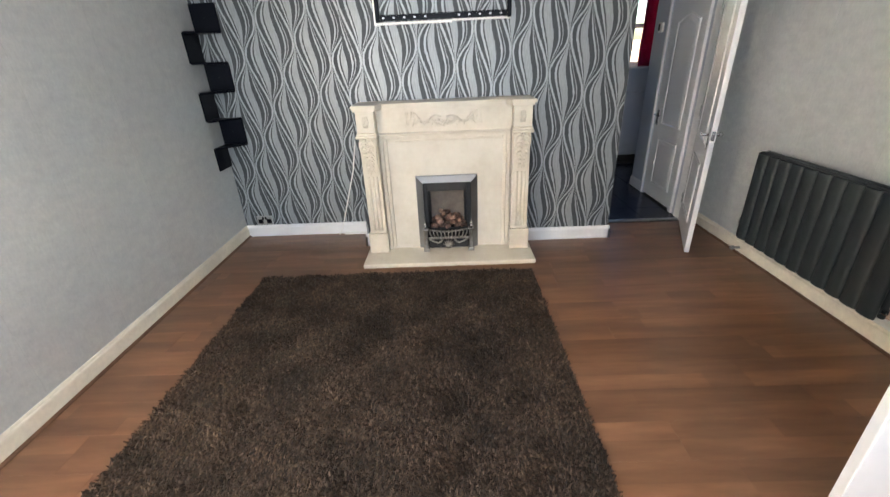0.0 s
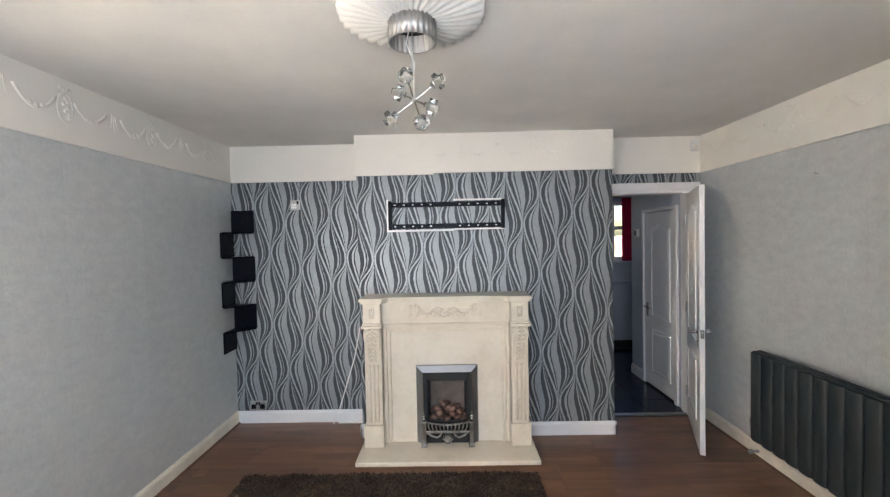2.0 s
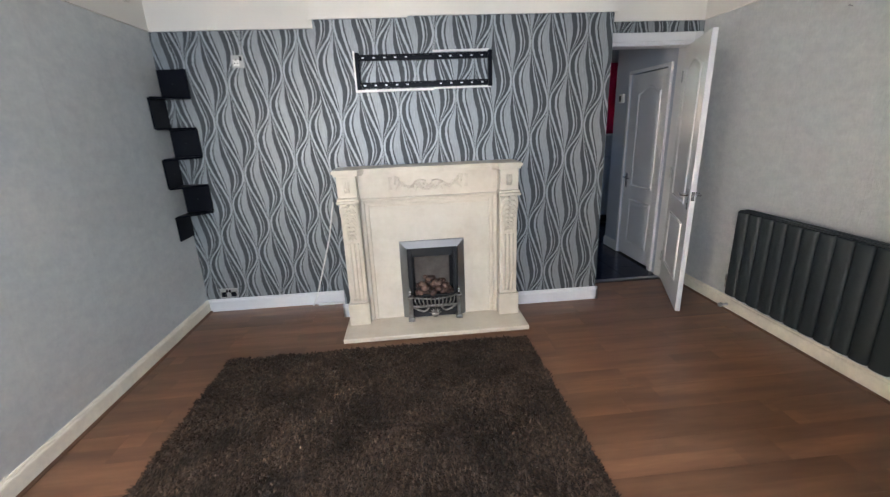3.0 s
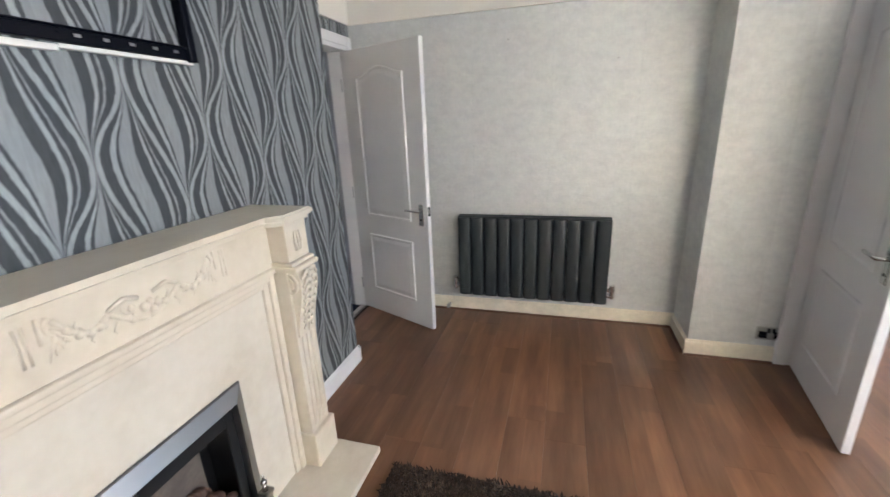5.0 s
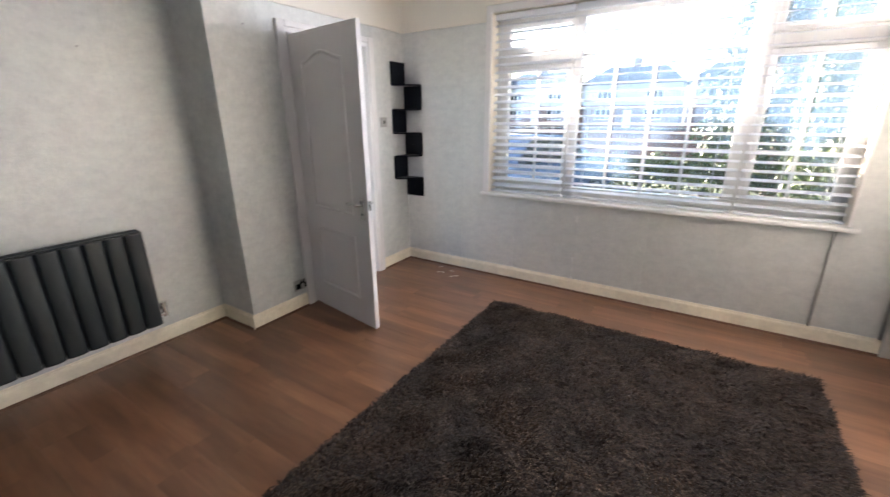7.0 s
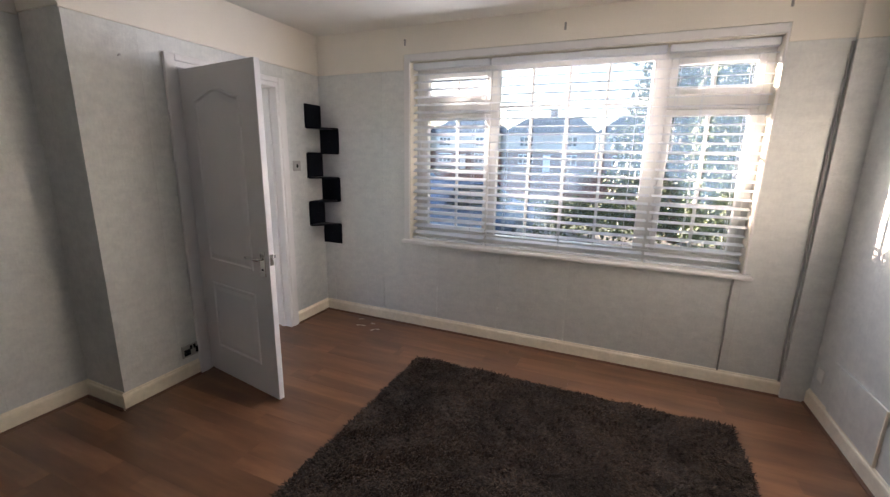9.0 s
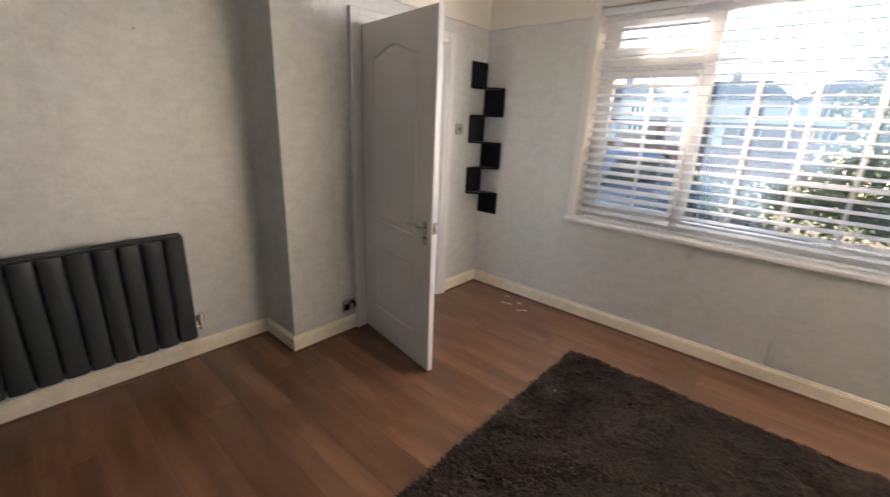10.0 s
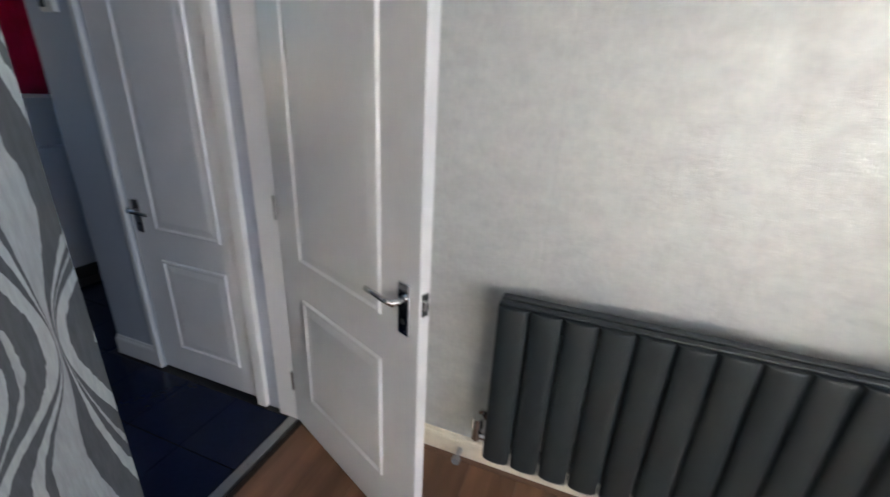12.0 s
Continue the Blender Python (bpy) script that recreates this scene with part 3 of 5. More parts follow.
# ---- doors ----
def panelled_door(m, width, height, label, near=0.149, far=0.153, low=0.205):
    """A moulded two-panel door with an arched upper panel; hinge edge at the origin, leaf along x, thickness along y."""
    t = 0.035
    door = thing("door", m, label, "door", kind="structure")
    part("slab", B(0, width, 0, t, 0.012, height, bev=0.003), M_GLOSS, door)
    a, b = near, width - far

    def arch(z0, z1):
        pts = [(a, z0), (b, z0), (b, z1 - 0.055)]
        for i in range(1, 12):
            q = i / 12
            pts.append((b + (a - b) * q, z1 - 0.055 + 0.055 * (0.5 - 0.5 * math.cos(2 * math.pi * q))))
        pts.append((a, z1 - 0.055))
        return pts
    steps = [(0, 0.0), (0.005, 0.0075), (0.012, 0.009), (0.019, 0.002), (0.024, 0.0012), (0.048, 0.006), (0.054, 0.0065)]
    k = height / 1.985
    for y, s in ((0, -1), (t, 1)):
        part("panel", rings_relief(bmesh.new(), arch(0.815 * k, 1.86 * k), steps, y, s), M_GLOSS, door)
        part("panel", rings_relief(bmesh.new(), [(a, low * k), (b, low * k), (b, 0.67 * k), (a, 0.67 * k)], steps, y, s), M_GLOSS, door)
    zh, xh = 0.885 * k, width - 0.055
    for y, s in ((0, -1), (t, 1)):
        h = part("handle", B(xh - 0.022, xh + 0.022, y, y + s * 0.007, zh - 0.085, zh + 0.065, bev=0.003), M_CHROME, door, "chrome lever handle on a plate")
        bm = cyl(bmesh.new(), (xh, y, zh + 0.02), (xh, y + s * 0.045, zh + 0.02), 0.009, n=12)
        tube(bm, [(xh, y + s * 0.043, zh + 0.02), (xh - 0.03, y + s * 0.047, zh + 0.021), (xh - 0.075, y + s * 0.045, zh + 0.022), (xh - 0.115, y + s * 0.040, zh + 0.017)], 0.009, 8, 0.7)
        part("lever", bm, M_CHROME, h, smooth=True)
        part("keyhole", cyl(bmesh.new(), (xh, y + s * 0.004, zh - 0.045), (xh, y + s * 0.009, zh - 0.045), 0.007, n=10), M_IRON, h)
    part("latch_plate", B(width - 0.001, width + 0.0015, 0.006, 0.029, zh - 0.015, zh + 0.050, bev=0.0005, seg=1), M_CHROME, door)
    bm = B(width, width + 0.010, 0.012, 0.023, zh + 0.005, zh + 0.03, bev=0.002)
    part("latch", bm, M_CHROME, door)
    for z in (0.22, 0.98, 1.76):
        part("hinge", cyl(bmesh.new(), (-0.004, -0.004, z * k - 0.045), (-0.004, -0.004, z * k + 0.045), 0.006, n=10), M_STEEL, door)
    return door


panelled_door(pose(2.517, 4.235, 0, 0, 0, -113.7), 0.765, 1.985, "white moulded two-panel kitchen door standing open")
panelled_door(pose(2.255, 1.298, 0, 0, 0, 171.0), 0.765, 1.985, "white moulded two-panel hall door standing open")
panelled_door(pose(2.587, 4.475, 0, 0, 0, 90), 0.615, 1.86, "white moulded two-panel cupboard door, shut", 0.095, 0.145, 0.165)


# ---- window, sill, blinds ----
win = thing("window_1", pose(0, 0, 0), "white plastic three-light window with top vents", "window", kind="structure")
FY0, FY1 = -0.19, -0.125


def frame_bar(parent, name, x0, x1, z0, z1, y0=FY0, y1=FY1):
    return part(name, B(x0, x1, y0, y1, z0, z1, bev=0.006), M_UPVC, parent)


frame_bar(win, "frame_bar", WX0, WX1, WZ0 + 0.02, WZ0 + 0.10), frame_bar(win, "frame_bar", WX0, WX1, WZ1 - 0.075, WZ1)
frame_bar(win, "frame_bar", WX0, WX0 + 0.045, WZ0 + 0.102, WZ1 - 0.077), frame_bar(win, "frame_bar", WX1 - 0.07, WX1, WZ0 + 0.102, WZ1 - 0.077)
frame_bar(win, "mullion", -0.53, -0.425, WZ0 + 0.102, WZ1 - 0.077), frame_bar(win, "mullion", 0.63, 0.690, WZ0 + 0.102, WZ1 - 0.077)
for x0, x1 in ((WX0 + 0.045, -0.53), (0.690, WX1 - 0.07)):
    frame_bar(win, "transom", x0 + 0.001, x1 - 0.001, 1.835, 1.925)
    for z0, z1 in ((WZ0 + 0.102, 1.833), (1.927, WZ1 - 0.077)):
        sash = part("sash", bmesh.new(), M_UPVC, win)
        e = 0.042
        bm = bmesh.new()
        for q in ((x0, x0 + e, z0, z1), (x1 - e, x1, z0, z1), (x0 + e, x1 - e, z0, z0 + e), (x0 + e, x1 - e, z1 - e, z1)):
            box(bm, q[0] + 0.001, q[1] - 0.001, FY0 + 0.015, FY1 + 0.012, q[2] + 0.001, q[3] - 0.001, bev=0.005, seg=1)
        bm.to_mesh(sash.data)
        bm.free()
        g = part("pane", B(x0 + e, x1 - e, -0.163, -0.157, z0 + e, z1 - e), M_HAZY, sash)
        g.visible_shadow = False
    hx = x1 - 0.12 if x0 < 0 else x0 + 0.12
    part("catch", B(hx - 0.05, hx + 0.05, FY1 + 0.012, FY1 + 0.03, 1.945, 1.962, bev=0.005), M_UPVC, win)
GLAZING_Z = (1.205, 1.555, 1.885)
for x in (-0.150, 0.115, 0.380):
    part("glazing_bar", B(x - 0.010, x + 0.010, -0.170, -0.150, WZ0 + 0.102, WZ1 - 0.077, bev=0.002, seg=1), M_UPVC, win)
for z in GLAZING_Z:
    part("glazing_bar", B(-0.425, 0.63, -0.1695, -0.1505, z - 0.010, z + 0.010, bev=0.002, seg=1), M_UPVC, win)
for x0, x1 in ((WX0 + 0.087, -0.572), (0.732, WX1 - 0.112)):
    x = (x0 + x1) / 2
    for z0, z1 in ((WZ0 + 0.144, 1.791), (1.969, WZ1 - 0.119)):
        part("glazing_bar", B(x - 0.010, x + 0.010, -0.170, -0.150, z0, z1, bev=0.002, seg=1), M_UPVC, win)
    for z in GLAZING_Z[:2]:
        part("glazing_bar", B(x0, x1, -0.1695, -0.1505, z - 0.010, z + 0.010, bev=0.002, seg=1), M_UPVC, win)
g = part("pane", B(-0.425, 0.63, -0.163, -0.157, WZ0 + 0.102, WZ1 - 0.077), M_HAZY, win)
g.visible_shadow = False
part("sill", B(WX0 - 0.05, WX1 + 0.06, FY1 - 0.01, 0.052, WZ0 - 0.008, WZ0 + 0.022, bev=0.008), M_GLOSS, win, "white painted window board")
bm = bmesh.new()
box(bm, WX0 - 0.012, WX0, 0, 0.008, WZ0 + 0.022, WZ1 + 0.03, bev=0.003), box(bm, WX1, WX1 + 0.05, 0, 0.014, WZ0 + 0.022, WZ1 + 0.05, bev=0.004)
box(bm, WX0, WX1, 0, 0.014, WZ1, WZ1 + 0.05, bev=0.004)
part("trim", bm, M_GLOSS, win)
bm = bmesh.new()
box(bm, WX0, WX0 + 0.004, FY1, 0, WZ0, WZ1), box(bm, WX1 - 0.004, WX1, FY1, 0, WZ0, WZ1), box(bm, WX0, WX1, FY1, 0, WZ1 - 0.004, WZ1)
part("reveal", bm, M_WHITE, win)


def slat_mesh(w):
    bm = bmesh.new()
    n = 5
    top, bot = [], []
    for i in range(n):
        q = i / (n - 1) - 0.5
        z = 0.004 * (0.25 - q * q) * 4 * 0.6
        top.append([bm.verts.new((x, q * 0.052, z + 0.0014)) for x in (-w / 2, w / 2)])
        bot.append([bm.verts.new((x, q * 0.052, z - 0.0014)) for x in (-w / 2, w / 2)])
    for i in range(n - 1):
        bm.faces.new((top[i][0], top[i][1], top[i + 1][1], top[i + 1][0]))
        bm.faces.new((bot[i][0], bot[i + 1][0], bot[i + 1][1], bot[i][1]))
    bm.faces.new((top[0][0], bot[0][0], bot[0][1], top[0][1])), bm.faces.new((top[-1][0], top[-1][1], bot[-1][1], bot[-1][0]))
    for e in (0, 1):
        ring = [t[e] for t in top] + [b[e] for b in bot[::-1]]
        bm.faces.new(ring)
    me = bpy.data.meshes.new("slat")
    bm.to_mesh(me)
    bm.free()
    me.materials.append(M_SLAT)
    return me


def venetian(x0, x1, tapes, tilt, drop):
    """A wooden-slat blind hung in the reveal, lowered to the board."""
    y, w = -0.062, x1 - x0 - 0.012
    xc, top = (x0 + x1) / 2, WZ1 - 0.008
    bl = thing("venetian_blind", pose(xc, y, drop), "white slatted venetian blind lowered, slats open", "blind", "blinds in the window")
    part("headrail", B(-w / 2, w / 2, -0.028, 0.028, top - 0.045 - drop, top - drop, bev=0.003), M_SLAT, bl)
    part("bottom_rail", B(-w / 2, w / 2, -0.026, 0.026, 0, 0.016, bev=0.003), M_SLAT, bl)
    me, z, k = slat_mesh(w), 0.06, 0
    while z < top - 0.06 - drop:
        s = new("slat", me)
        s.parent = bl
        s.matrix_basis = pose(random.uniform(-0.002, 0.002), 0, z, tilt + random.uniform(-1.5, 1.5), 0, random.uniform(-0.15, 0.15))
        z += 0.0585
    for q in tapes:
        x = -w / 2 + w * q
        for yy in (-0.029, 0.029):
            part("ladder_cord", B(x - 0.0015, x + 0.0015, yy - 0.0006, yy + 0.0006, 0.01, top - 0.045 - drop), M_SLAT, bl)
    bm = cyl(bmesh.new(), (w / 2 - 0.06, 0.036, 0.75), (w / 2 - 0.06, 0.036, top - 0.05 - drop), 0.0018, n=6)
    cyl(bm, (w / 2 - 0.075, 0.036, 0.82), (w / 2 - 0.075, 0.036, top - 0.05 - drop), 0.0018, n=6)
    cyl(bm, (w / 2 - 0.06, 0.036, 0.70), (w / 2 - 0.06, 0.036, 0.75), 0.007, 0.003, n=8), cyl(bm, (w / 2 - 0.075, 0.036, 0.77), (w / 2 - 0.075, 0.036, 0.82), 0.007, 0.003, n=8)
    part("cord", bm, M_SLAT, bl)
    return bl


venetian(WX0 + 0.004, -0.50, (0.2, 0.62), -13, WZ0 + 0.024)
venetian(-0.495, 0.68, (0.12, 0.5, 0.88), -13, WZ0 + 0.024)
venetian(0.685, WX1 - 0.004, (0.18, 0.82), -26, WZ0 + 0.024)


# ---- rug ----
RX0, RX1, RY0, RY1 = -1.04, 0.98, 0.55, 3.34
rug = thing("rug", pose((RX0 + RX1) / 2, (RY0 + RY1) / 2, 0), "dark brown shaggy deep-pile rug on the floor", "rug")
rw, rh = (RX1 - RX0) / 2, (RY1 - RY0) / 2
part("backing", B(-rw, rw, -rh, rh, 0.001, 0.010, bev=0.003), M_RUGBACK, rug)


def pile(count):
    rng = np.random.default_rng(5)
    px, py = rng.uniform(-rw, rw, count), rng.uniform(-rh, rh, count)
    lean = rng.uniform(0, 2 * np.pi, count)
    lump = np.sin(px * 9 + np.sin(py * 7) * 2) * np.cos(py * 8 + np.sin(px * 5) * 2)
    lean = lean * 0.6 + lump * 2.0
    ln, wd = rng.uniform(0.014, 0.025, count) * (1 + 0.26 * lump + 0.14 * np.sin(px * 31 + py * 9) * np.cos(py * 27 - px * 6)), rng.uniform(0.004, 0.0085, count)
    dx, dy = np.cos(lean), np.sin(lean)
    sx, sy = -dy * wd / 2, dx * wd / 2
    amt = rng.uniform(0.5, 1.15, count)
    rows = []
    for q, wq in ((0.0, 1.0), (0.55, 1.1), (1.0, 0.5)):
        ox, oy = dx * ln * amt * q * q, dy * ln * amt * q * q
        z = 0.008 + ln * q * (1 - 0.35 * amt * q)
        rows.append((np.stack([px + ox - sx * wq, py + oy - sy * wq, z], 1), np.stack([px + ox + sx * wq, py + oy + sy * wq, z], 1)))
    v = np.stack([rows[0][0], rows[0][1], rows[1][0], rows[1][1], rows[2][0], rows[2][1]], 1).reshape(-1, 3)
    base = (np.arange(count) * 6)[:, None]
    f = np.concatenate([base + np.array([0, 1, 3, 2]), base + np.array([2, 3, 5, 4])], 1).reshape(-1, 4)
    me = bpy.data.meshes.new("pile")
    me.vertices.add(len(v)), me.loops.add(f.size), me.polygons.add(len(f))
    me.vertices.foreach_set("co", v.ravel())
    me.loops.foreach_set("vertex_index", f.ravel().astype(np.int32))
    me.polygons.foreach_set("loop_start", (np.arange(len(f)) * 4).astype(np.int32))
    me.polygons.foreach_set("use_smooth", np.ones(len(f), dtype=bool))
    me.update(calc_edges=True)
    me.materials.append(M_RUG)
    ob = new("pile", me)
    ob.parent = rug
    return tagged(ob, "long dark brown yarn pile", kind="stuff")


pile(140000)


# ---- fireplace ----
def fireplace():
    """Cream marble surround on a hearth; local x across, y out of the wall towards the room is negative."""
    x0, yb = 0.365, YC
    fp = thing("fireplace_surround", pose(x0, yb, 0), "cream marble fire surround with carved garland and fluted pilasters", "fireplace")

    def P(name, bm, label="", smooth=False, parent=fp, mat=M_MARBLE):
        return part(name, bm, mat, parent, label, smooth)
    hz = 0.045
    bm = B(-0.665, 0.665, -0.475, -0.001, 0.012, hz, bev=0.006)
    P("hearth_slab", bm)
    P("hearth_base", B(-0.655, 0.655, -0.462, -0.001, 0.0, 0.0118), mat=M_HEARTHWOOD, label="brown timber packing under the hearth")
    # back panel round the fire opening
    bm = extrude_poly(bmesh.new(), [(-0.50, hz), (-0.215, hz), (-0.215, 0.622), (0.215, 0.622), (0.215, hz), (0.50, hz), (0.50, 0.93), (-0.50, 0.93)], "y", -0.175, -0.15)
    P("back_panel", bm, "smooth pale marble back panel", mat=M_PANEL)
    # inner stepped mouldings
    for k, (a, d) in enumerate(((0.432, 0.188), (0.460, 0.198))):
        bm = bmesh.new()
        w = 0.028
        top = 0.915 + 0.022 * k
        box(bm, -a - w, -a, -d, -0.03, hz, top + w, bev=0.006), box(bm, a, a + w, -d, -0.03, hz, top + w, bev=0.006)
        box(bm, -a, a, -d, -0.03, top, top + w, bev=0.006)
        P("inner_moulding", bm)
    # pilasters: plinth, fluted shaft, leafy console with a scroll on each cheek, capital and block
    swell = [(0.965, -0.280), (0.948, -0.292), (0.92, -0.298), (0.885, -0.296), (0.85, -0.289), (0.81, -0.279), (0.77, -0.270), (0.73, -0.263), (0.68, -0.256)]

    def front(z):
        for (z1, y1), (z0, y0) in zip(swell, swell[1:]):
            if z >= z0:
                q = (z - z0) / (z1 - z0)
                return y0 + (y1 - y0) * q
        return swell[-1][1]
    for s in (-1, 1):
        pil = P("pilaster", B(s * 0.495, s * 0.625, -0.250, -0.001, 0.215, 0.966, bev=0.005))
        P("plinth_block", B(s * 0.485, s * 0.640, -0.268, -0.001, hz, 0.215, bev=0.006), parent=pil)
        cx = s * 0.56
        for o in (-0.030, 0.0, 0.030):
            bm = tube(bmesh.new(), [(cx + o, -0.248, 0.24), (cx + o, -0.252, 0.28), (cx + o, -0.252, 0.66), (cx + o, -0.248, 0.70)], 0.011, 8, 0.6)
            P("flute", bm, parent=pil, smooth=True)
        bm = extrude_poly(bmesh.new(), [(-0.001, 0.965)] + [(y, z) for z, y in swell] + [(-0.001, 0.68)], "x", cx - 0.056, cx + 0.056)
        P("console", bm, parent=pil)
        for e in (-1, 1):
            xs = cx + e * 0.056
            spiral = [(xs + e * 0.002, -0.243 + 0.048 * (1 - q * 0.62) * math.cos(q * 9.5 + 0.6), 0.908 + 0.048 * (1 - q * 0.62) * math.sin(q * 9.5 + 0.6)) for q in [i / 26 for i in range(27)]]
            bm = tube(bmesh.new(), spiral, 0.006, 6)
            cyl(bm, (xs - e * 0.002, -0.243, 0.908), (xs + e * 0.005, -0.243, 0.908), 0.017, 0.012, n=14)
            P("scroll", bm, parent=pil, smooth=True)
        bm = bmesh.new()                                     # overlapping acanthus leaflets down the front
        rng = random.Random(17 + s)
        for j in range(8):
            z = 0.954 - j * 0.032
            w = 0.050 - 0.0035 * j
            for e in (-1, 1):
                tip = front(z - 0.02) - 0.005
                tube(bm, [(cx + e * 0.004, front(z) - 0.004, z), (cx + e * w * 0.6, tip - 0.006, z + 0.006 + rng.uniform(-0.003, 0.003)), (cx + e * w, tip, z - 0.020)], 0.014, 6, 0.8, taper=True)
                ball(bm, (cx + e * w * 0.95, tip + 0.001, z - 0.018), 0.0075, 1.0, 0.8, 1.2, n=6)
        tube(bm, [(cx, front(z) - 0.006, z) for z in (0.955, 0.91, 0.86, 0.80, 0.74, 0.69)], 0.010, 6, taper=True)
        P("leaf_carving", bm, parent=pil, smooth=True)
        cap = P("capital", B(s * 0.482, s * 0.640, -0.300, -0.001, 0.965, 0.986, bev=0.007))
        P("capital_moulding", B(s * 0.488, s * 0.634, -0.284, -0.001, 0.986, 1.002, bev=0.005), parent=cap)
        P("capital_block", B(s * 0.495, s * 0.628, -0.268, -0.001, 1.002, 1.150, bev=0.005), parent=cap)
        bm = bmesh.new()
        for j in (-1, 0, 1):
            tube(bm, [(cx + j * 0.008, -0.268, 1.04), (cx + j * 0.02, -0.273, 1.075), (cx + j * 0.014, -0.269, 1.115)], 0.009, 5, taper=True)
        P("rosette", bm, parent=cap, smooth=True)
    # frieze board with carved garland
    P("frieze_board", B(-0.495, 0.495, -0.192, -0.001, 0.960, 1.150, bev=0.004))
    P("frieze_lip", B(-0.49, 0.49, -0.210, -0.18, 0.962, 0.984, bev=0.008))
    bm = bmesh.new()
    for s in (-1, 1):
        tube(bm, [(s * 0.215 + s * 0.012 * math.sin(q * 5), -0.1895, 1.125 - 0.07 * q) for q in (0, 0.25, 0.5, 0.75, 1.0)], 0.009, 6, taper=True)
        tube(bm, [(s * (0.21 - 0.11 * q), -0.1895, 1.115 - 0.16 * q * (1.25 - q)) for q in [i / 8 for i in range(9)]], 0.009, 6)
        for q in (0.2, 0.4, 0.6, 0.8):
            ball(bm, (s * (0.21 - 0.11 * q), -0.1905, 1.112 - 0.16 * q * (1.25 - q)), 0.012, n=7)
        tube(bm, [(s * (0.10 * (1 - q)), -0.1895, 1.075 - 0.05 * math.sin(q * math.pi / 2)) for q in [i / 6 for i in range(7)]], 0.009, 6)
        tube(bm, [(s * 0.10, -0.1895, 1.08), (s * 0.06, -0.200, 1.10), (s * 0.02, -0.1905, 1.085)], 0.007, 5)
        tube(bm, [(s * 0.235, -0.193, 1.13), (s * 0.238, -0.1895, 1.07)], 0.006, 5)
    for j in range(9):
        ball(bm, (random.uniform(-0.05, 0.05), -0.1905, 1.055 + random.uniform(-0.02, 0.02)), 0.012, n=7)
    for s in (-1, 1):                                        # leaves hanging at both ends, small leaflets along the swags
        for k in range(5):
            tube(bm, [(s * 0.215, -0.189, 1.10 - 0.008 * k), (s * (0.205 + 0.012 * (k - 2)), -0.192, 1.075 - 0.010 * k), (s * (0.20 + 0.018 * (k - 2)), -0.189, 1.05 - 0.008 * k)], 0.0065, 5, taper=True)
        for k in range(7):
            q = 0.12 + 0.13 * k
            x, z = s * (0.21 - 0.20 * q), 1.105 - 0.19 * q * (1.12 - q)
            tube(bm, [(x, -0.189, z), (x + s * 0.012, -0.193, z + (0.018 if k % 2 else -0.020)), (x + s * 0.004, -0.189, z + (0.032 if k % 2 else -0.034))], 0.0065, 5, taper=True)
        for x in (0.262, 0.276):
            box(bm, s * x - 0.003, s * x + 0.003, -0.1935, -0.1915, 1.035, 1.125)
    P("garland_carving", bm, smooth=True)
    # mantel shelf that breaks forward over the pilasters
    bm = extrude_poly(bmesh.new(), [(-0.652, -0.001), (-0.652, -0.292), (-0.478, -0.292), (-0.440, -0.236), (0.440, -0.236), (0.478, -0.292), (0.652, -0.292), (0.652, -0.001)], "z", 1.165, 1.192)
    bmesh.ops.bevel(bm, geom=[e for e in bm.edges if abs(e.verts[0].co.z - e.verts[1].co.z) < 0.001], offset=0.006, segments=2, affect="EDGES")
    P("mantel_shelf", bm)
    bm = extrude_poly(bmesh.new(), [(-0.640, -0.001), (-0.640, -0.275), (-0.484, -0.277), (-0.450, -0.222), (0.450, -0.222), (0.484, -0.277), (0.640, -0.275), (0.640, -0.001)], "z", 1.150, 1.165)
    P("shelf_moulding", bm)


fireplace()


